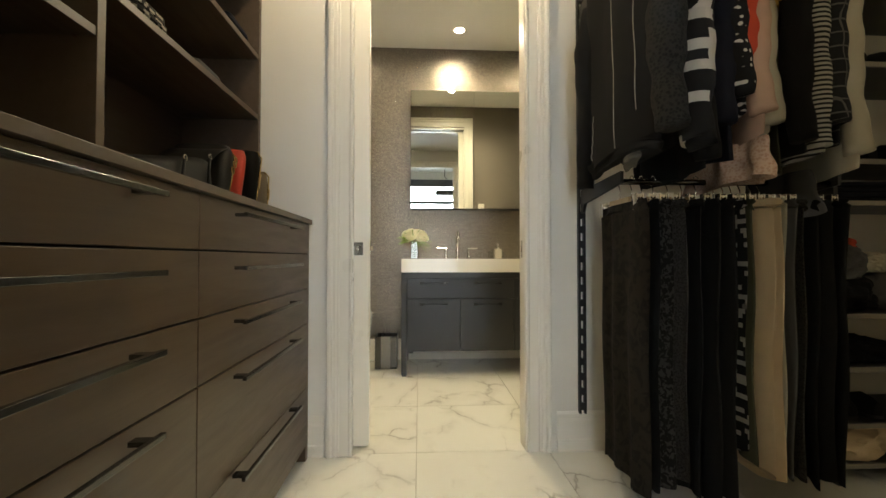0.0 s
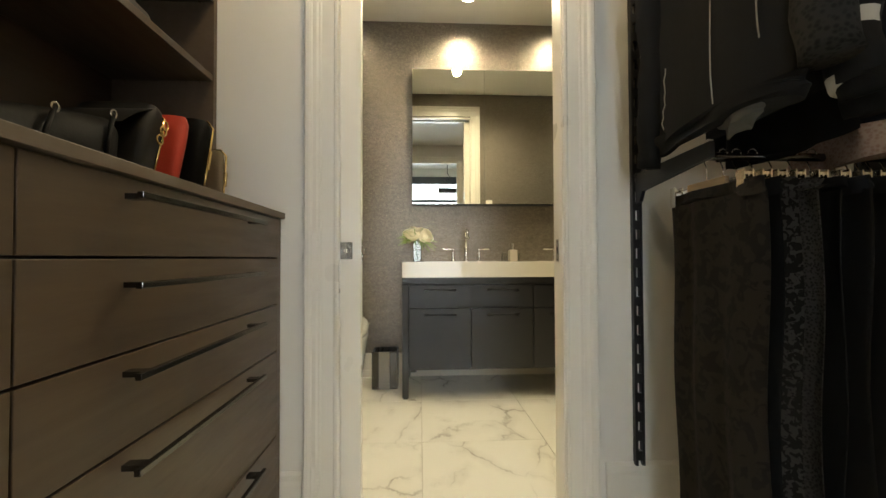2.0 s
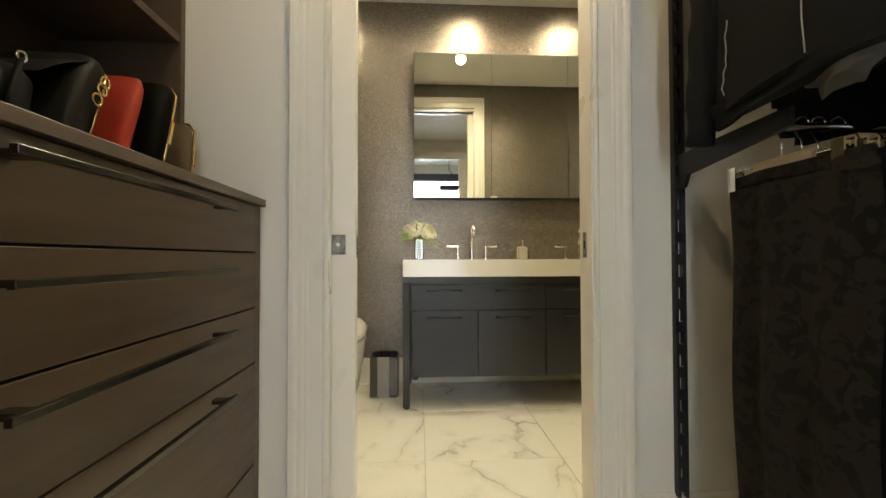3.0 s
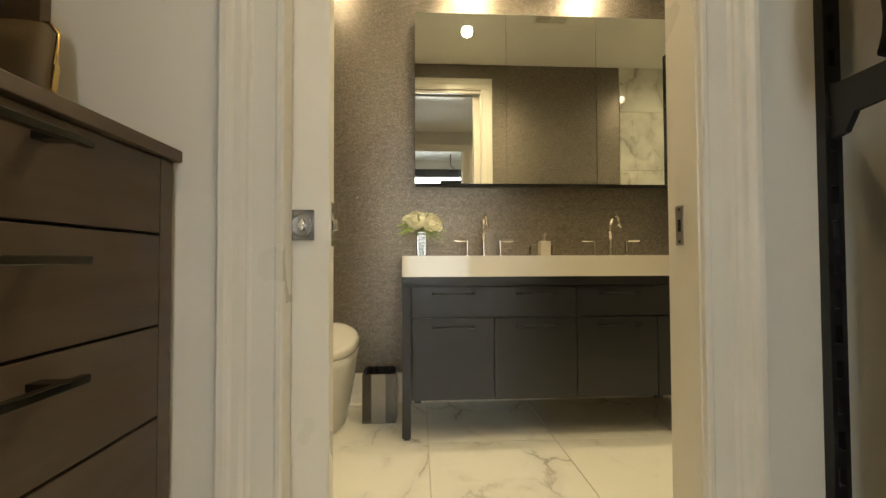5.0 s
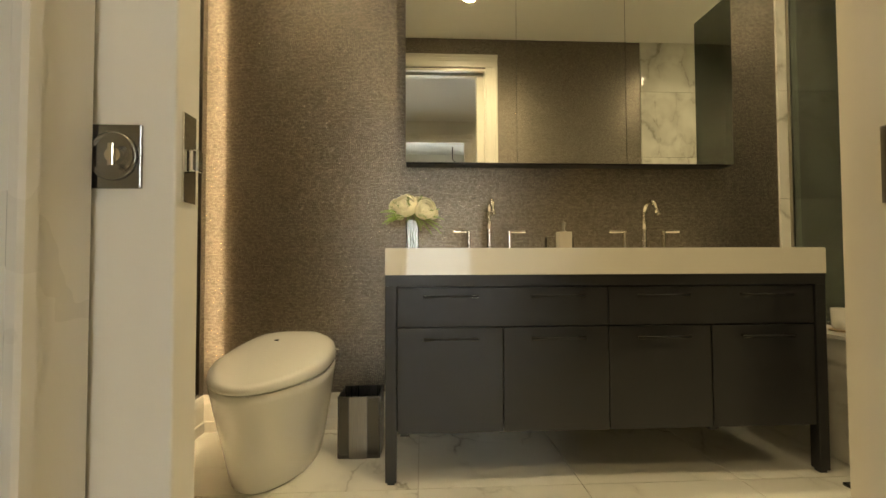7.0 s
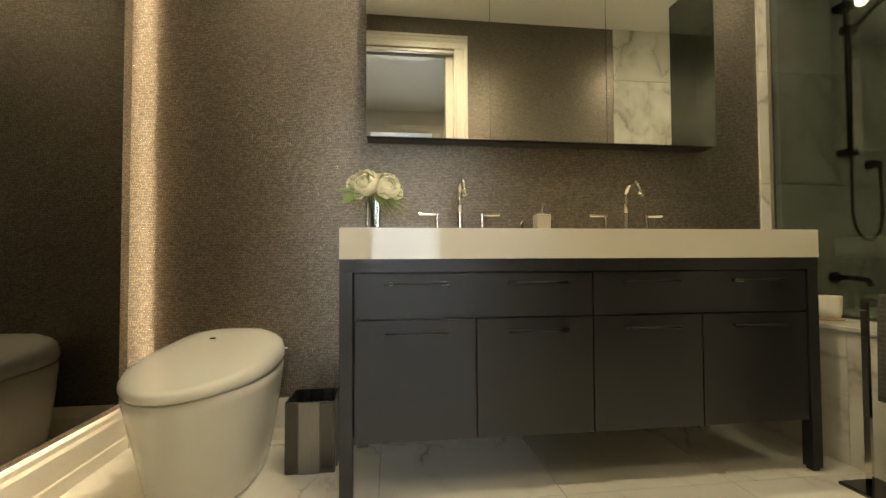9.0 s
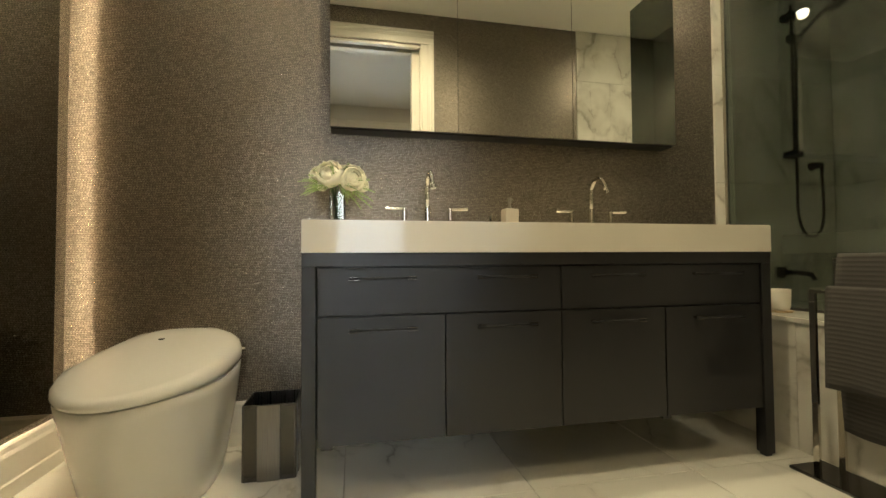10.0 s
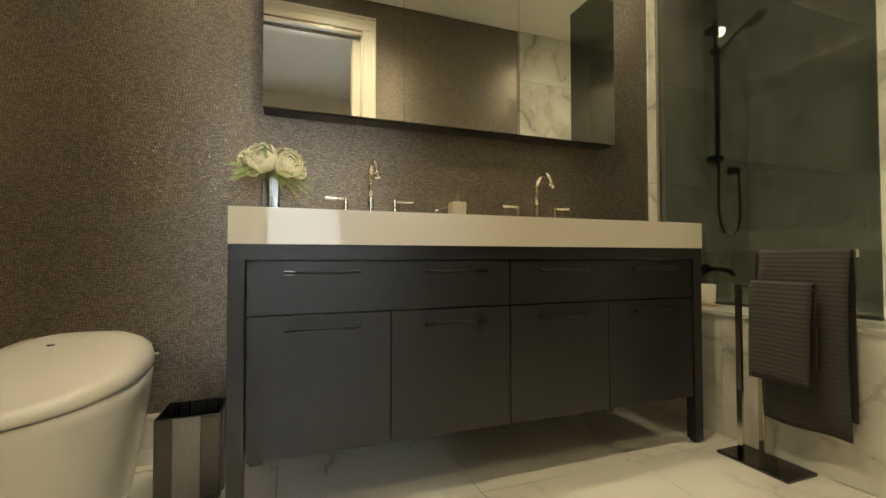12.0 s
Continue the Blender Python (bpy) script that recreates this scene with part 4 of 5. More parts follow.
for ya, yb, ha, hb in ((DD + 0.002, DE - 0.043, -2.276, -1.668), (DS + 0.002, DD - 0.002, -3.34, -2.668)):
    for z0, z1, hz in ROWS:
        fr = part("drawer", boxes((DF - 0.02, DF, ya, yb, z0, z1), bevel=0.0014), M_OAK, chest)
        part("handle", boxes((DF + 0.034, DF + 0.046, ha, hb, hz - 0.006, hz + 0.006), bevel=0.0015), M_GUN, fr, "long flat gunmetal bar handle")
        for hy in (ha + 0.02, hb - 0.045):
            part("handle_post", boxes((DF + 0.0002, DF + 0.0338, hy, hy + 0.024, hz - 0.005, hz + 0.005)), M_GUN, fr)

# open shelving above the drawers
SF, S_END = -0.642, -1.390
shelf = thing("open_shelving", -0.83, -2.4, DT, "dark-stained open shelving standing on the drawer unit", "shelving")
part("back_panel", boxes((CLOS_W + 0.002, CLOS_W + 0.012, DS, S_END - 0.026, DT + 0.0005, 2.95)), M_OAK, shelf)
part("end_panel", boxes((CLOS_W + 0.002, SF, S_END - 0.025, S_END, DT + 0.0005, 2.95), bevel=0.001), M_OAK_EDGE, shelf)
part("divider", boxes((CLOS_W + 0.0125, SF, -2.468, -2.440, DT + 0.0005, 2.95), bevel=0.001), M_OAK_EDGE, shelf)
for y0, y1, zs in ((-2.4395, S_END - 0.0255, (1.664, 1.962, 2.30, 2.62)), (DS, -2.4685, (1.53, 1.90, 2.28, 2.62))):
    for z in zs:
        board = part("shelf_board", boxes((CLOS_W + 0.0125, SF - 0.003, y0, y1, z, z + 0.024), bevel=0.001), M_OAK, shelf)
        for x in (SF - 0.05, CLOS_W + 0.06):
            part("shelf_pin", tube(bmesh.new(), [(x, y1 - 0.012, z - 0.004), (x, y1, z - 0.004)], 0.0035, 8), M_CHROME, board)
part("top_board", boxes((CLOS_W + 0.002, SF, DS, S_END, 2.9505, 2.975)), M_OAK, shelf)


def lean(bm, x, y, z, deg, turn=0.0):
    bmesh.ops.transform(bm, matrix=pose(x, y, z, deg, 0, turn), verts=bm.verts)
    return bm


def bag(x, y, w, d, h, deg, mat, label, zip_mat=None, turn=0.0, soft=0.03):
    """A soft rectangular bag of width d along x, thickness w along y and height h, leaning by deg."""
    t = thing("handbag", x, y, DT, label, "handbag", "bags on the drawer unit")
    bm = bmesh.new()
    rows = []
    for k in range(13):
        v = k / 12
        s = math.sin(math.pi * min(1, 0.12 + v * 0.88)) ** 0.35
        fat = w / 2 * (0.55 + 0.45 * math.sin(math.pi * (0.25 + 0.6 * v))) * (1.0 if v < 0.9 else 0.75)
        half = d / 2 * (1 - 0.10 * v ** 3) * (1.0 if v < 0.92 else 0.93)
        ring = []
        for i in range(24):
            a = 2 * math.pi * i / 24
            c, q = math.cos(a), math.sin(a)
            ring.append((half * math.copysign(abs(c) ** 0.35, c), fat * math.copysign(abs(q) ** 0.6, q) + 0.003 * math.sin(5 * v + 3 * c), h * v))
        rows.append(ring)
    loft(bm, rows)
    lean(bm, x, y, DT + 0.004 + abs(math.sin(radians(deg))) * w * 0.5, deg, turn)
    part("body", bm, mat, t, "", "edges")
    if zip_mat:
        bm = bmesh.new()
        pts = [(d / 2 * 1.0, 0.0, h * v) for v in (0.12, 0.4, 0.7, 0.9)] + [(d / 2 * 0.85, 0, h * 1.005), (0, 0, h * 1.008)]
        tube(bm, pts, 0.004, 8)
        lean(bm, x, y, DT + 0.004 + abs(math.sin(radians(deg))) * w * 0.5, deg, turn)
        z = part("zip", bm, zip_mat, t, "gold zip", True)
        bm = bmesh.new()
        box(bm, d / 2 + 0.003, d / 2 + 0.007, -0.006, 0.006, h * 0.38, h * 0.62, 0.001)
        lean(bm, x, y, DT + 0.004 + abs(math.sin(radians(deg))) * w * 0.5, deg, turn)
        part("zip_pull", bm, zip_mat, z)
    return t


bag(-0.71, -1.475, 0.035, 0.26, 0.22, -8, M_TAUPE, "slim taupe leather pouch leaning on the shelving end", M_BRASS)
bag(-0.71, -1.63, 0.085, 0.27, 0.29, -16, M_BLEATHER, "black leather bag with a gold zip", M_BRASS)
bag(-0.725, -1.74, 0.045, 0.25, 0.285, -20, M_RLEATHER, "bright red leather bag squeezed between black bags")
b4 = thing("handbag", -0.72, -2.1, DT, "long soft black leather satchel with gold rings", "handbag", "bags on the drawer unit")
bm = bmesh.new()
rings = []
for k in range(15):
    t = k / 14
    y = -2.40 + 0.38 * t
    h = 0.085 + 0.095 * t if t < 0.97 else 0.165
    d = 0.135 * (1 if 0 < k < 14 else 0.9)
    sl = 0.075 * t
    ring = []
    for i in range(24):
        a = 2 * math.pi * i / 24
        c, q = math.cos(a), math.sin(a)
        v = 0.5 + 0.5 * math.copysign(abs(q) ** 0.45, q)
        ring.append((-0.70 + d * math.copysign(abs(c) ** 0.5, c) * (1 - 0.25 * v) + 0.006 * math.sin(9 * t + 2 * v), y + sl * v, DT + 0.001 + h * v))
    rings.append(ring)
loft(bm, rings)
part("body", bm, M_BLEATHER, b4, "", "edges")
for y0 in (-2.205, -2.045):
    hb = 0.09 + 0.11 * (y0 + 2.40) / 0.38
    part("strap", tube(bmesh.new(), [(-0.566, y0 - 0.02, DT + 0.2 * hb), (-0.575, y0, DT + 0.5 * hb), (-0.589, y0 + 0.035, DT + 0.85 * hb)], 0.005, 8), M_BLEATHER, b4, "", True)
    part("strap_ring", tube(bmesh.new(), [(-0.588, y0 + 0.035 + 0.009 * math.cos(a), DT + 0.87 * hb + 0.009 * math.sin(a)) for a in [2 * math.pi * k / 14 for k in range(15)]], 0.0025, 6, False), M_CHROME, b4, "", True)
part("maker_mark", boxes((-0.582, -0.5745, -2.14, -2.10, DT + 0.045, DT + 0.052)), M_INK, b4)
slouch = bag(-0.715, -1.888, 0.085, 0.25, 0.25, -20, M_CLEATHER, "slouchy charcoal leather bag with a folded flap and gold rings")
flap = bmesh.new()
loft(flap, [[(-0.715 + sx * 0.105, -1.945 + 0.058 * k + sy * 0.004, DT + 0.115 + 0.135 * math.sin(0.45 + 0.38 * k) + sy * 0.004) for sx, sy in ((-1, -1), (1, -1), (1, 1), (-1, 1))] for k in (0.0, 0.4, 0.8, 1.2, 1.6, 2.0)])
part("flap", flap, M_CLEATHER, slouch, "folded-over flap", "edges")
part("zip", tube(bmesh.new(), [(-0.588, -1.855, 1.24), (-0.588, -1.82, 1.34), (-0.595, -1.80, 1.395), (-0.63, -1.79, 1.42)], 0.0032, 8), M_BRASS, slouch, "gold zip", True)
for _y, _z in ((-1.845, 1.325), (-1.83, 1.352), (-1.822, 1.37)):
    part("zip_ring", tube(bmesh.new(), [(-0.580, _y + 0.013 * math.cos(a), _z + 0.013 * math.sin(a)) for a in [2 * math.pi * k / 16 for k in range(17)]], 0.0026, 6, False), M_BRASS, slouch, "gold ring", True)


def folded(x, y, z, w, d, h, mat, label, seed, turn=0.0):
    """A small pile of folded cloth: stacked layers with rounded, uneven edges."""
    r = random.Random(seed)
    t = thing("folded_clothes", x, y, z, label, "folded clothes")
    n = max(2, round(h / 0.028))
    for k in range(n):
        bm = bmesh.new()
        hw, hd = w / 2 * r.uniform(0.86, 1.0), d / 2 * r.uniform(0.9, 1.0)
        lh = h / n
        rings = []
        for v, s in ((0.02, 0.93), (0.25, 1.0), (0.75, 1.0), (0.98, 0.93)):
            ring = []
            for i in range(28):
                a = 2 * math.pi * i / 28
                c, q = math.cos(a), math.sin(a)
                wob = 1 + 0.03 * math.sin(3 * a + k + seed)
                ring.append((x + s * wob * hw * math.copysign(abs(c) ** 0.3, c), y + s * wob * hd * math.copysign(abs(q) ** 0.3, q), z + 0.0005 + lh * (k + v) + 0.004 * math.sin(2 * a + seed) * (v > 0.5) * (k == n - 1)))
            rings.append(ring)
        loft(bm, rings)
        part("layer", bm, mat, t, "", "edges")
    return t


F_BLACK = fabric("black_cloth", (0.007, 0.007, 0.0075))
F_SOFT = fabric("soft_shell_black", (0.0085, 0.0085, 0.009))
F_NAVY = fabric("navy_cloth", (0.008, 0.009, 0.016))
F_TEXT = fabric("embossed_black_cloth", (0.009, 0.009, 0.009), "tweed", (0.026, 0.025, 0.023), 0.011)
F_BLOCK = fabric("black_white_block_print", (0.012, 0.012, 0.013), "block", (0.48, 0.46, 0.41), 0.036)
F_CHECK = fabric("black_white_small_print", (0.012, 0.012, 0.013), "block", (0.42, 0.40, 0.35), 0.018)
F_DOTS = fabric("polka_dot_cloth", (0.012, 0.012, 0.014), "dots", (0.6, 0.58, 0.52), 0.03)
F_RED = fabric("coral_red_cloth", (0.50, 0.07, 0.035))
F_PINK = fabric("pale_pink_cloth", (0.52, 0.36, 0.28))
F_LACE = fabric("pink_lace", (0.50, 0.32, 0.24), "tweed", (0.62, 0.46, 0.36), 0.010)
F_CREAM = fabric("cream_cloth", (0.40, 0.37, 0.29))
F_STRIPE = fabric("striped_cloth", (0.013, 0.013, 0.014), "stripe", (0.36, 0.35, 0.31), 0.017)
F_PLAID = fabric("dark_plaid_cloth", (0.016, 0.017, 0.02), "plaid", (0.13, 0.13, 0.12), 0.05)
F_FLORAL = fabric("dark_floral_cloth", (0.0185, 0.0150, 0.0115), "floral", (0.0085, 0.0075, 0.0065), 0.038)
F_PAISLEY = fabric("paisley_cloth", (0.012, 0.011, 0.010), "floral", (0.06, 0.056, 0.05), 0.016)
F_TWEED = fabric("grey_tweed", (0.016, 0.015, 0.014), "tweed", (0.05, 0.047, 0.042), 0.007)
F_OLIVE = fabric("olive_cloth", (0.065, 0.066, 0.04))
F_BEIGE = fabric("beige_cotton", (0.60, 0.47, 0.30))
F_GREY = fabric("grey_cloth", (0.085, 0.085, 0.085))
F_HOUND = fabric("houndstooth_cloth", (0.02, 0.02, 0.02), "block", (0.3, 0.28, 0.25), 0.008)

folded(-0.80, -2.19, 1.688, 0.26, 0.20, 0.075, F_HOUND, "grey checked folded cloth on a wooden shelf", 1)
folded(-0.80, -1.80, 1.688, 0.26, 0.26, 0.055, F_GREY, "dark grey folded cloth on a wooden shelf", 2)
folded(-0.78, -1.58, 1.986, 0.26, 0.24, 0.06, F_NAVY, "navy folded scarves on a wooden shelf", 3)
folded(-0.80, -1.95, 1.986, 0.26, 0.28, 0.05, F_BLACK, "black folded cloth on a wooden shelf", 4)

# ---- closet: hanging rails on slotted standards ----
RY, RU, R1, R2 = -1.80, -1.865, 1.305, 2.26


def standard(x):
    t = thing("slotted_standard", x, CLOS_N, 0.18, "black slotted steel wall standard", "wall standard", "slotted standards")
    part("channel", boxes((x - 0.019, x - 0.008, CLOS_N - 0.022, CLOS_N - 0.0005, 0.19, 2.9), (x + 0.008, x + 0.019, CLOS_N - 0.022, CLOS_N - 0.0005, 0.19, 2.9)), M_BLACK, t)
    me = None
    for k in range(36):
        z = 0.21 + 0.075 * k
        if me is None:
            ob = part("slot_web", boxes((x - 0.0079, x + 0.0079, CLOS_N - 0.0215, CLOS_N - 0.0042, z, z + 0.036)), M_BLACK, t)
            me = ob.data
        else:
            ob = new("slot_web", me)
            ob.parent = t
            ob.location.z = 0.075 * k
    return t


standard(0.983)
standard(1.93)


def bracket(x, z, reach=0.50):
    t = thing("rail_bracket", x, CLOS_N, z, "black steel bracket that holds a hanging rail", "bracket", "rail brackets")
    prof = [(0.0, -0.095), (0.030, -0.088), (0.050, -0.05), (reach, -0.012), (reach, 0.036), (0.0, 0.022)]
    bm = bmesh.new()
    loft(bm, [[(x + s, CLOS_N - 0.0225 - u, z + v) for u, v in prof] for s in (-0.007, 0.007)])
    part("arm", bm, M_BLACK, t)
    return t


bracket(0.983, R1, 0.435)
bracket(0.983, R2)
for z, ry in ((R1, RY), (R2, RU)):
    single("hanging_rail", tube(bmesh.new(), [(0.98, ry, z), (1.93, ry, z)], 0.0125, 14), M_GUN, "dark metal hanging rail full of clothes", "hanging rail", "hanging rails", smooth=True)
bracket(1.93, R1, 0.435)
bracket(1.93, R2)


def hook(x, y, z, turn=1.0):
    pts = [(x, y, z - 0.075), (x, y, z - 0.035)] + [(x, y + turn * (0.021 * math.cos(a)), z + 0.004 + 0.021 * math.sin(a)) for a in [math.radians(d) for d in (-60, -20, 20, 60, 100, 140, 180)]]
    return tube(bmesh.new(), pts, 0.0022, 7)


def pants_hanger(x, wooden=True):
    t = thing("clip_hanger", x, RY, R1 - 0.09, "pale wooden trouser hanger with metal clips" if wooden else "dark metal trouser hanger with clips", "hanger", "trouser hangers")
    part("hook", hook(x, RY, R1), M_CHROME, t, "", True)
    zb = R1 - 0.088
    part("bar", boxes((x - 0.007, x + 0.007, RY - 0.085, RY + 0.085, zb - 0.016, zb + 0.014), bevel=0.002), M_PINE if wooden else M_BLACK, t)
    part("wire", tube(bmesh.new(), [(x, RY - 0.165, zb), (x, RY + 0.165, zb)], 0.003, 6), M_CHROME, t)
    for s in (-1, 1):
        y = RY + s * 0.152
        part("clip", boxes((x - 0.014, x - 0.010, y - 0.014, y + 0.014, zb - 0.05, zb + 0.016), (x + 0.010, x + 0.014, y - 0.014, y + 0.014, zb - 0.05, zb + 0.016), (x - 0.0098, x + 0.0098, y - 0.01, y + 0.01, zb + 0.002, zb + 0.010)), M_CHROME, t)
    return t


def wire_hanger(x, z):
    t = thing("hanger", x, RU, z - 0.08, "slim clothes hanger with a steel hook", "hanger", "clothes hangers")
    part("hook", hook(x, RU, z), M_CHROME, t, "", True)
    part("shoulders", tube(bmesh.new(), [(x, RU - 0.21, z - 0.16), (x, RU - 0.10, z - 0.11), (x, RU, z - 0.075), (x, RU + 0.10, z - 0.11), (x, RU + 0.21, z - 0.16)], 0.006, 8), M_BLACK, t, "", True)
    return t


def cloth_rings(x, yc, top, bottom, ztop, zbot, thick, folds, seed, levels=18, n=44, drift=0.0):
    """Cross-sections of a hanging garment: flat and long along y, pleated more and more towards the hem."""
    r = random.Random(seed)
    p1, p2, p3 = (r.uniform(0, 6.28) for _ in range(3))
    rings = []
    for k in range(levels + 1):
        v = k / levels
        z = zbot + (ztop - zbot) * v
        hw = bottom + (top - bottom) * v ** 1.2
        amp = thick * (0.55 + 0.5 * (1 - v))
        ring = []
        for i in range(n):
            a = 2 * math.pi * i / n
            c, s = math.cos(a), math.sin(a)
            wave = amp * 0.62 * math.sin(folds * c * 1.6 + p1 + 0.8 * v) + amp * 0.3 * math.sin(folds * 2.3 * c + p2 - 1.7 * v)
            ring.append((x + thick * math.copysign(abs(s) ** 0.75, s) * (0.75 + 0.25 * math.sin(2 * a + p3)) + wave + drift * (1 - v), yc + hw * math.copysign(abs(c) ** 0.9, c) + 0.008 * math.sin(3 * v * 3 + p2) , z + (0.012 * math.sin(2.2 * a + p1) if k == 0 else 0)))
        rings.append(ring)
    return rings


def trousers(x, mat, label, zbot=0.10, hw=0.19, thick=0.02, seed=0, hanger=True, drift=0.0):
    t = thing("trousers", x, RY, zbot, label, "trousers", "clothes on the lower rail")
    ztop = R1 - 0.098
    bm = bmesh.new()
    loft(bm, cloth_rings(x, RY - 0.025, hw * 0.98, hw * 0.92, ztop - 0.035, zbot, thick, 3.2 + 0.5 * (seed % 4), seed, 22, 64, drift=drift))
    part("cloth", bm, mat, t, "", "edges")
    bm = bmesh.new()
    loft(bm, cloth_rings(x, RY - 0.025, hw * 0.96, hw * 1.0, ztop, ztop - 0.036, thick * 0.95, 3.2, seed, 3))
    part("waistband", bm, mat, t, "", "edges")
    if hanger:
        pants_hanger(x, seed in (11, 13, 14))


trousers(0.994, F_FLORAL, "dark floral-print trousers clipped on a wooden hanger", 0.10, 0.20, 0.016, 11)
trousers(1.045, F_BLACK, "black trousers hanging from clips", 0.12, 0.19, 0.014, 12)
trousers(1.087, F_PAISLEY, "black and grey paisley trousers hanging from clips", 0.12, 0.19, 0.015, 13)
trousers(1.138, F_TWEED, "grey tweed trousers hanging from clips", 0.14, 0.195, 0.017, 14)
trousers(1.201, F_BLACK, "black wide trousers on a hanger", 0.08, 0.20, 0.022, 15)
trousers(1.263, F_BLACK, "black wide trousers on a hanger", 0.08, 0.21, 0.022, 16)
trousers(1.325, F_BLACK, "black wide trousers on a hanger", 0.10, 0.216, 0.024, 17)
trousers(1.376, F_CHECK, "black and white print trousers", 0.25, 0.192, 0.006, 18)
trousers(1.402, F_OLIVE, "olive green trousers on a hanger", 0.22, 0.205, 0.018, 19)
trousers(1.444, F_BEIGE, "beige cotton trousers with deep creases", 0.18, 0.238, 0.013, 20)
trousers(1.480, F_BEIGE, "beige cotton trousers with deep creases", 0.15, 0.232, 0.015, 21)
trousers(1.521, F_CREAM, "off-white trousers on a hanger", 0.20, 0.215, 0.016, 29)
trousers(1.568, F_GREY, "grey trousers on a hanger", 0.14, 0.20, 0.015, 22)
trousers(1.609, F_TWEED, "dark grey tweed trousers on a hanger", 0.14, 0.20, 0.016, 23)
for _k in range(3):
    trousers(1.661 + 0.06 * _k, F_BLACK, "black trousers on a hanger", 0.12 + 0.02 * (_k % 2), 0.20, 0.02, 24 + _k)


def sleeve(x, y, ztop, zbot, r, seed, dx=0.0, dy=0.0):
    q = random.Random(seed)
    p = q.uniform(0, 6)
    steps = [k / 26 for k in range(27)]
    pts = [(x + dx * t + 0.012 * math.sin(5 * t + p), y + dy * t - 0.03 * math.sin(math.pi * t) * math.copysign(1, y - RU) * 0.6 + 0.014 * math.sin(4 * t + p), ztop + (zbot - ztop) * t) for t in steps]
    rad = [r * (0.55 + 0.6 * min(1, 4 * t)) * (1.06 - 0.30 * t + 0.07 * math.sin(14 * t + p) + 0.06 * math.sin(31 * t + 2 * p)) for t in steps]
    return tube(bmesh.new(), pts, rad, 16)


def top_garment(x, mat, label, zbot, hw=0.23, thick=0.024, seed=0, sleeve_mat=None, category="shirt", sleeves=True, zsleeve=None):
    t = thing("jacket" if category == "jacket" else "shirt", x, RU, zbot, label, category, "clothes on the upper rail")
    ztop = R2 - 0.12
    bm = bmesh.new()
    loft(bm, cloth_rings(x, RU - 0.01, hw * 0.9, hw, ztop, zbot, thick, 2.6, seed, 16))
    part("body", bm, mat, t, "", "edges")
    if sleeves:
        zs = zsleeve or zbot + 0.03
        for s in (-1, 1):
            part("sleeve", sleeve(x + 0.012 * s, RU + s * (hw - 0.01), ztop - 0.02, zs, 0.045, seed + 5 + s, dy=0.02 * s), sleeve_mat or mat, t, "", True)
    wire_hanger(x, R2)
    return t


# the black soft-shell jacket that hangs first
JX, JY, JH, JT = 0.925, -1.91, 0.275, 0.05
jk = thing("jacket", JX, JY, 1.37, "black soft-shell sports jacket with silver zips", "jacket", "clothes on the upper rail")
bm = bmesh.new()
loft(bm, cloth_rings(JX, JY, JH * 0.93, JH, R2 - 0.1, 1.385, JT * 0.72, 2.3, 77, 18, 60))
part("body", bm, F_SOFT, jk, "", "edges")
bm = bmesh.new()
loft(bm, cloth_rings(JX + 0.005, JY, JH * 0.99, JH * 0.985, 1.40, 1.352, JT * 0.66, 2.3, 77, 3, 60))
part("hem", bm, F_BLACK, jk, "black elastic hem", "edges")
part("sleeve", sleeve(JX + 0.045, -2.19, R2 - 0.13, 1.41, 0.058, 31, 0.01, -0.02), F_TEXT, jk, "embossed grey-black sleeve", True)
part("sleeve", sleeve(JX + 0.01, -1.63, R2 - 0.13, 1.31, 0.048, 33, -0.02, 0.02), F_SOFT, jk, "", True)
_mesh = jk.children[0].data
_face = [v.co + jk.location for v in _mesh.vertices]


def on_front(y, z):
    """The foremost x of the jacket's cloth near y and z."""
    near = sorted(_face, key=lambda c: (c.y - y) ** 2 + 1.4 * (c.z - z) ** 2 + (0.02 if c.x > JX + 0.01 else 0))[:4]
    return min(c.x for c in near)


for y0, z0, z1, dy in ((-1.975, 1.40, 2.12, 0.0), (-2.12, 1.50, 1.90, 0.01), (-1.72, 1.41, 1.60, -0.015)):
    pts = [(on_front(y0 + dy * k / 10, z0 + (z1 - z0) * k / 10) - 0.003, y0 + dy * k / 10 + 0.004 * math.sin(k), z0 + (z1 - z0) * k / 10) for k in range(11)]
    part("zip", tube(bmesh.new(), pts, 0.0017, 6), M_BRUSH, jk, "silver reflective zip", True)
for k in range(6):
    z = 1.43 + 0.012 * k
    x = on_front(-1.645, z) - 0.002
    part("print_mark", boxes((x - 0.002, x, -1.650, -1.642, z, z + 0.008)), M_INK, jk)
bm = bmesh.new()
loft(bm, cloth_rings(JX + 0.012, JY - 0.10, 0.10, 0.05, 1.36, 1.322, 0.022, 1.2, 78, 4, 40))
part("lining", bm, fabric("pale_grey_lining", (0.07, 0.068, 0.062)), jk, "pale grey lining below the hem", "edges")
bm = hook(0.955, RU, R2)
hg = thing("hanger", 0.955, RU, R2 - 0.08, "slim clothes hanger with a steel hook", "hanger", "clothes hangers")
part("hook", bm, M_CHROME, hg, "", True)

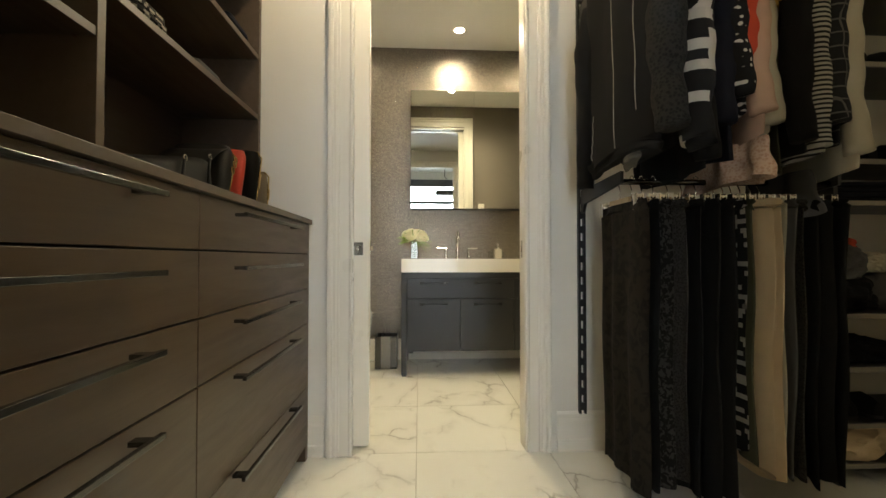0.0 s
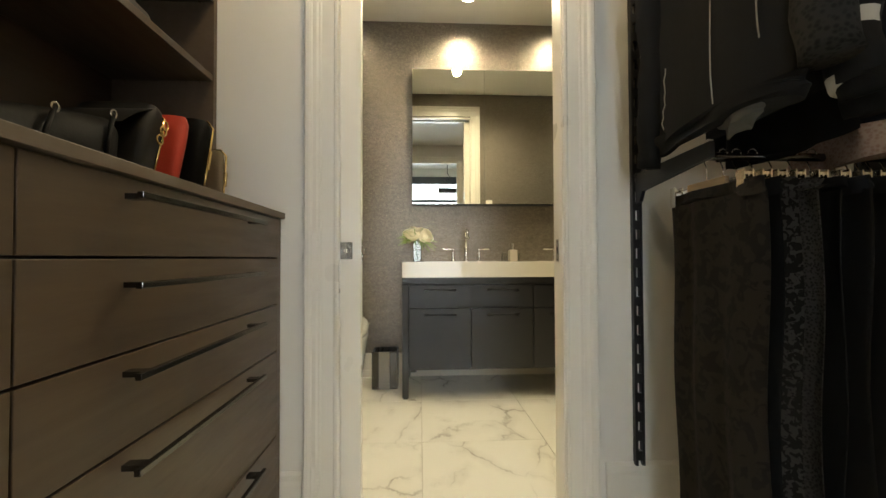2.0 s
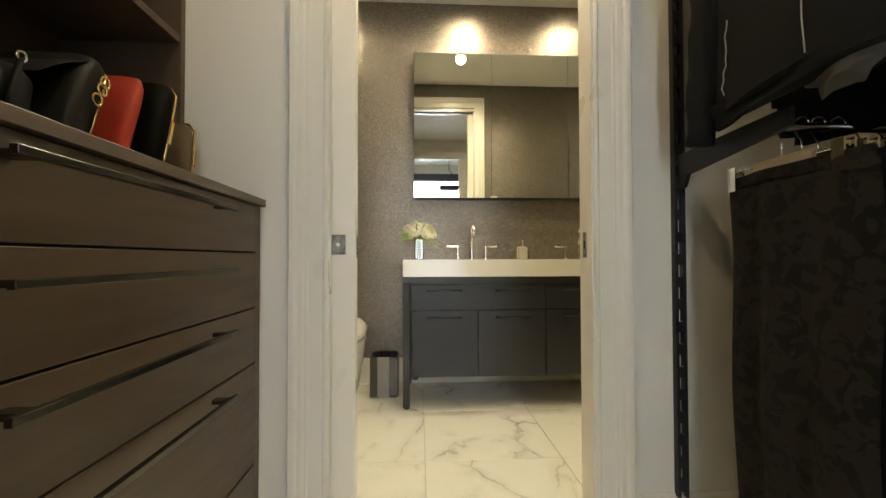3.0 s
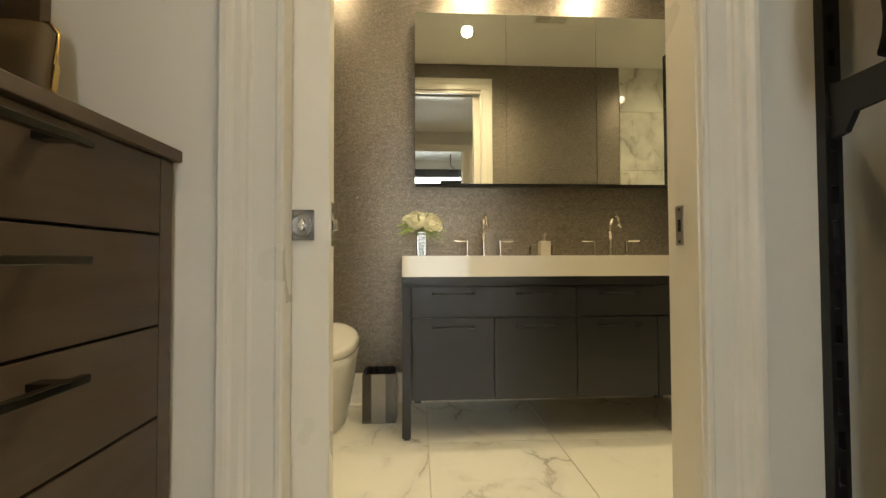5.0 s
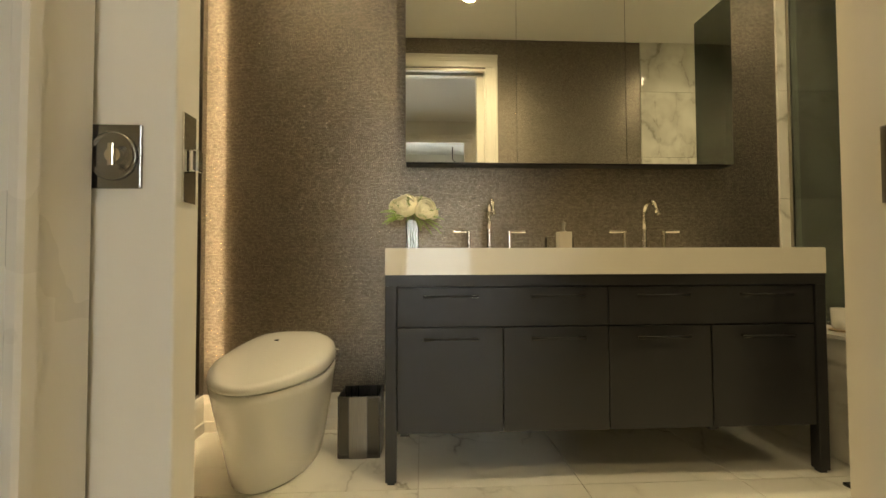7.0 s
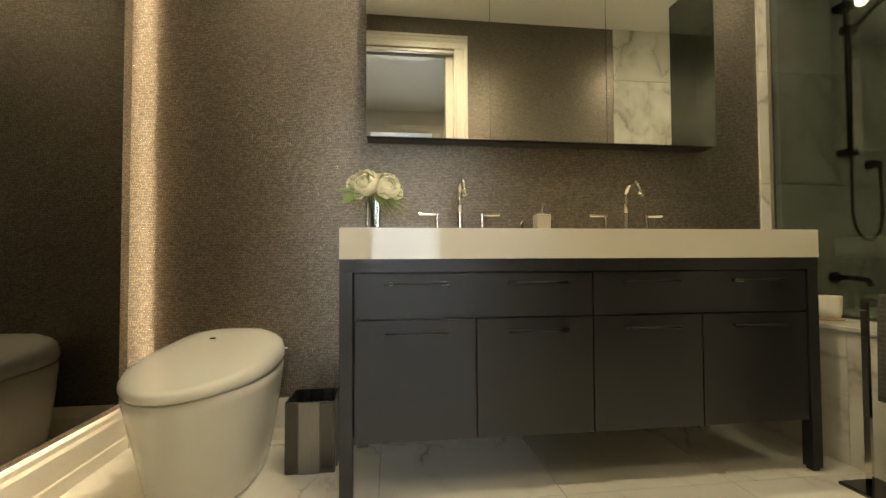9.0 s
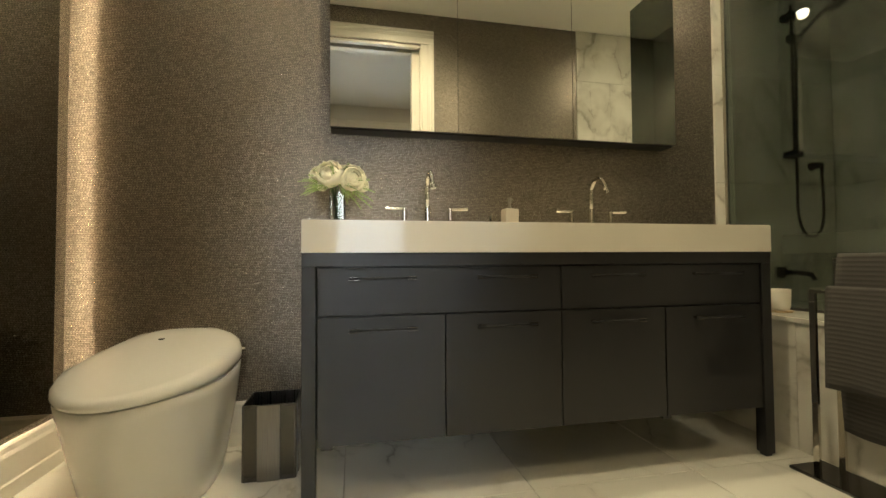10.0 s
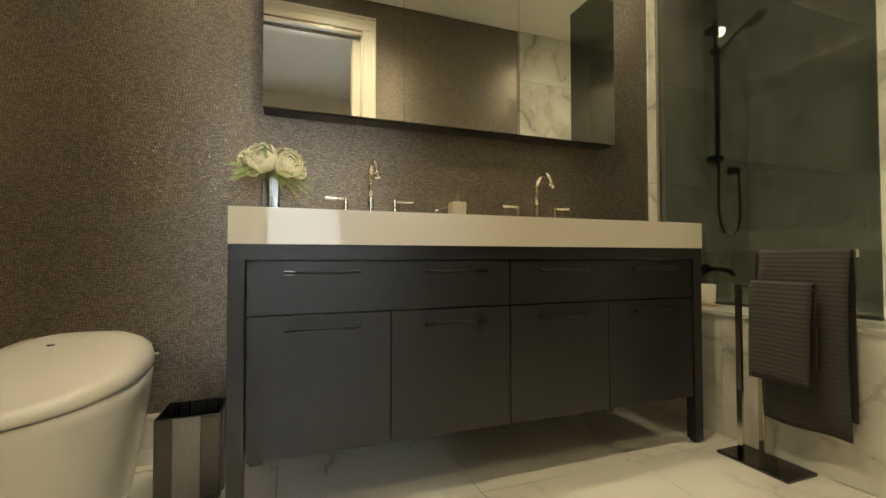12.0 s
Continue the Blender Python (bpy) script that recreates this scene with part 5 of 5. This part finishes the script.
bt = top_garment(1.09, F_BLACK, "black top with a black and white block-print sleeve", 1.40, 0.22, 0.024, 40, sleeves=False)
part("sleeve", sleeve(1.10, -2.135, R2 - 0.13, 1.375, 0.060, 46, 0.0, -0.03), F_BLOCK, bt, "black and white block-print sleeve", True)
part("sleeve", sleeve(1.07, -1.63, R2 - 0.13, 1.485, 0.042, 47, -0.06, 0.07), F_BLOCK, bt, "", True)
part("cuff", tube(bmesh.new(), [(1.004, -1.557, 1.50), (1.002, -1.553, 1.395)], [0.031, 0.029], 16), F_BLACK, bt, "plain black cuff", True)
part("cuff_band", tube(bmesh.new(), [(0.984, -1.575, 1.485), (0.982, -1.571, 1.412)], [0.0125, 0.0115], 10), F_CREAM, bt, "white stripe on the cuff", True)
part("cuff", tube(bmesh.new(), [(1.10 + 0.008 * math.sin(5), -2.168, 1.40), (1.10 + 0.006, -2.168, 1.355)], [0.049, 0.047], 16), F_BLACK, bt, "plain black cuff", True)
top_garment(1.17, F_BLACK, "black knitted top on a hanger", 1.30, 0.23, 0.03, 41)
top_garment(1.25, F_NAVY, "navy blazer on a hanger", 1.34, 0.235, 0.026, 42, category="jacket", zsleeve=1.46)
top_garment(1.31, F_DOTS, "black polka-dot blouse on a hanger", 1.50, 0.22, 0.018, 43, zsleeve=1.56)
top_garment(1.345, F_RED, "coral red blouse on a hanger", 1.60, 0.215, 0.012, 44, zsleeve=1.66)
pk = top_garment(1.385, F_PINK, "pale pink blouse with a lace hem", 1.42, 0.23, 0.018, 45, zsleeve=1.50)
bm = bmesh.new()
loft(bm, cloth_rings(1.383, RU - 0.02, 0.225, 0.255, 1.42, 1.27, 0.034, 5.5, 46, 8, 64))
part("lace_hem", bm, F_LACE, pk, "ruffled pink lace hem", "edges")
top_garment(1.435, F_CREAM, "cream blouse on a hanger", 1.44, 0.20, 0.016, 47)
top_garment(1.50, F_BLACK, "black blazer on a hanger", 1.36, 0.275, 0.036, 48, category="jacket")
top_garment(1.605, F_STRIPE, "black and white striped top on a hanger", 1.36, 0.225, 0.018, 49)
top_garment(1.67, F_PLAID, "dark plaid shirt on a hanger", 1.40, 0.235, 0.02, 50, zsleeve=1.47)
top_garment(1.745, F_CREAM, "off-white long shirt on a hanger", 1.30, 0.225, 0.02, 51, zsleeve=1.36)
yl = top_garment(1.465, F_OLIVE, "olive blouse with a yellow ruffle on a hanger", 1.30, 0.20, 0.016, 53, sleeves=False)
bm = bmesh.new()
loft(bm, cloth_rings(1.455, RU - 0.20, 0.05, 0.075, 2.02, 1.90, 0.03, 6.0, 54, 8, 48))
part("ruffle", bm, fabric("yellow_ruffle_cloth", (0.50, 0.34, 0.07)), yl, "bright yellow ruffle", "edges")
folded_scarf = thing("scarf", 1.60, -2.0, 1.2, "grey scarf draped over the lower rail", "scarf")
bm = bmesh.new()
loft(bm, cloth_rings(1.655, RY - 0.03, 0.16, 0.20, R1 + 0.022, 1.15, 0.026, 4.0, 60, 10, 48))
part("cloth", bm, F_GREY, folded_scarf, "", "edges")

# ---- closet: dark shelves beyond the rails ----
rack = thing("shelf_rack", 2.4, -1.6, 0.0, "dark shelf rack with shoes and folded clothes", "shelf rack")
SHELVES = [0.09, 0.262, 0.505, 0.738, 1.233, 1.417, 1.85, 2.2]
part("side", boxes((1.955, 1.975, -1.79, CLOS_N - 0.02, 0.0, 2.6)), M_BLACK, rack)
part("side", boxes((2.86, 2.88, -1.79, CLOS_N - 0.02, 0.0, 2.6)), M_BLACK, rack)
for z in SHELVES:
    s = part("shelf_board", boxes((1.9755, 2.8595, -1.775, CLOS_N - 0.02, z - 0.018, z)), M_BLACK, rack)
    part("edge_rail", boxes((1.9755, 2.8595, -1.79, -1.7755, z - 0.02, z + 0.002), bevel=0.002), M_EDGE, s, "dull grey shelf edge")


def shoe(x, y, z, mat, turn, label):
    t = thing("shoe", x, y, z, label, "shoe", "shoes on the rack")
    prof = [(0.0, 0.022, 0.055), (0.03, 0.034, 0.072), (0.08, 0.034, 0.085), (0.13, 0.035, 0.066), (0.18, 0.041, 0.052), (0.23, 0.039, 0.043), (0.265, 0.02, 0.034)]
    bm = bmesh.new()
    loft(bm, [[(w * math.cos(a), u, 0.016 + h * max(0, math.sin(a)) ** 0.7 if math.sin(a) > 0 else 0.016) for a in [2 * math.pi * k / 16 for k in range(16)]] for u, w, h in prof])
    bmesh.ops.transform(bm, matrix=pose(x, y, z, 0, 0, turn), verts=bm.verts)
    part("upper", bm, mat, t, "", "edges")
    bm = bmesh.new()
    loft(bm, [[(math.copysign(w * 1.05, s), u, zz) for s, zz in ((-1, 0.0005), (1, 0.0005), (1, 0.0158), (-1, 0.0158))] for u, w, h in prof])
    bmesh.ops.transform(bm, matrix=pose(x, y, z, 0, 0, turn), verts=bm.verts)
    part("sole", bm, M_BLACK, t)


for _i, (sx, sz) in enumerate(((2.02, 1.85), (2.13, 1.85), (2.26, 1.85), (2.37, 1.85), (2.05, 1.417), (2.17, 1.417), (2.3, 1.417), (2.05, 0.262), (2.17, 0.262))):
    shoe(sx + 0.03, -1.74, sz, F_BLACK if _i % 3 else M_BLEATHER, 0, "black low shoe on a dark shelf")
def crumpled(x, y, z, w, d, h, mat, label, seed, turn=0.0):
    """A garment dropped in a heap: a squashed lump with deep random folds and a flat underside."""
    t = thing("crumpled_clothes", x, y, z, label, "folded clothes")
    bm = bmesh.new()
    bmesh.ops.create_icosphere(bm, subdivisions=5, radius=1.0)
    off = Vector((seed * 3.7, seed * 1.3, seed * 7.1))
    for v in bm.verts:
        p = v.co.copy()
        k = noise.noise(p * 1.6 + off) * 0.24 + (0.5 - abs(noise.noise(p * 2.9 + off))) * 0.26 + noise.noise(p * 7.0 + off) * 0.05
        q = p * (1.0 + k - 0.1)
        v.co = (q.x * w / 2, q.y * d / 2, max(0.001, (q.z * 0.62 + 0.42) * h))
    bmesh.ops.transform(bm, matrix=pose(x, y, z, 0, 0, turn), verts=bm.verts)
    part("cloth", bm, mat, t, "", "edges")


crumpled(2.14, -1.62, 0.738, 0.30, 0.26, 0.17, F_BLACK, "black tops in a heap on a dark shelf", 3)
crumpled(2.34, -1.62, 0.738, 0.26, 0.26, 0.20, F_GREY, "dark grey tops in a heap on a dark shelf", 5)
crumpled(2.11, -1.63, 0.885, 0.25, 0.22, 0.17, F_GREY, "grey knitted top in a heap of clothes", 7)
crumpled(2.26, -1.64, 0.915, 0.19, 0.15, 0.10, F_CREAM, "rolled off-white top on a heap of clothes", 9, 12)
crumpled(2.19, -1.58, 1.00, 0.14, 0.12, 0.09, F_RED, "coral red top on a heap of clothes", 11)
crumpled(2.42, -1.65, 0.91, 0.12, 0.18, 0.10, F_RED, "coral red top hanging over the shelf edge", 13)
crumpled(2.20, -1.62, 0.505, 0.40, 0.26, 0.11, F_BLACK, "black clothes heaped on a low shelf", 15)
folded(2.22, -1.60, 1.233, 0.36, 0.28, 0.10, F_NAVY, "navy folded clothes on a shelf", 15)
crumpled(2.12, -1.66, 0.09, 0.42, 0.22, 0.15, F_BEIGE, "slouchy tan cloth bag on the lowest shelf", 16)


# ---- pieces: marble floor tiles and tub wall panels ----
PITCH, GAP, FX, FY = 0.675, 0.003, 0.137, -0.02


def slab_mesh(name, w, d, h, mat, c=0.0012):
    bm = bmesh.new()
    lo, hi = [(0, 0), (w, 0), (w, d), (0, d)], [(c, c), (w - c, c), (w - c, d - c), (c, d - c)]
    loft(bm, [[(x, y, -h) for x, y in lo], [(x, y, -c) for x, y in lo], [(x, y, 0) for x, y in hi]])
    bmesh.ops.recalc_face_normals(bm, faces=bm.faces)
    me = bpy.data.meshes.new(name)
    bm.to_mesh(me)
    bm.free()
    me.materials.append(mat)
    return me


floor_ob = bpy.data.objects["floor"]
whole = slab_mesh("tile", PITCH - GAP, PITCH - GAP, 0.0098, M_FLOOR)
for i in range(-2, 5):
    for j in range(-6, 1):
        x, y = FX + PITCH * i, FY + PITCH * j
        x1, y1 = min(x + PITCH - GAP, TUB_E), min(y + PITCH - GAP, BACK)
        x0, y0 = max(x, BATH_W), y
        if x1 - x0 < 0.03 or y1 - y0 < 0.03:
            continue
        cut = (x1 - x0, y1 - y0) != (PITCH - GAP, PITCH - GAP) and abs(x1 - x0 - PITCH + GAP) + abs(y1 - y0 - PITCH + GAP) > 1e-4
        ob = new("tile", slab_mesh("tile", x1 - x0, y1 - y0, 0.0098, M_FLOOR) if cut else whole)
        ob.parent, ob.location = floor_ob, (x0, y0, 0.0)


def wall_tiles(owner, origin, u, length, z0, z1, cols, row_h, skip=None):
    """Marble panels on a wall: origin at the wall's foot, u the way along it; they stand 12 mm proud."""
    wall = bpy.data.objects[owner]
    u = Vector(u)
    out = Vector((0, 0, 1)).cross(u)
    w = length / cols
    z = z0
    while z < z1 - 0.02:
        h = min(row_h, z1 - z)
        for k in range(cols):
            if skip and skip(k, z, h):
                continue
            ob = new("tile", slab_mesh("tile", w - 0.002, h - 0.002, 0.0118, M_SLAB))
            ob.parent = wall
            at = Vector(origin) + u * (w * k + 0.001) + Vector((0, 0, z + 0.001)) - out * 0.012
            ob.matrix_basis = Matrix.Translation(at) @ Matrix(((u.x, 0, -out.x), (u.y, 0, -out.y), (0, 1, 0))).to_4x4()
        z += row_h


wall_tiles("wall_tub_north", (TILE_X, BACK, 0), (1, 0, 0), TUB_E + 0.011 - TILE_X, 0.0, CEIL - 0.002, 1, 0.64)
wall_tiles("wall_tub_south", (TUB_E + 0.011, BATH_S, 0), (-1, 0, 0), TUB_E + 0.011 - 2.28, 0.0, CEIL - 0.002, 1, 0.64)
wall_tiles("wall_tub_east", (TUB_E + 0.012, BACK - 0.013, 0), (0, -1, 0), BACK - BATH_S - 0.026, 0.0, CEIL - 0.002, 2, 0.64)
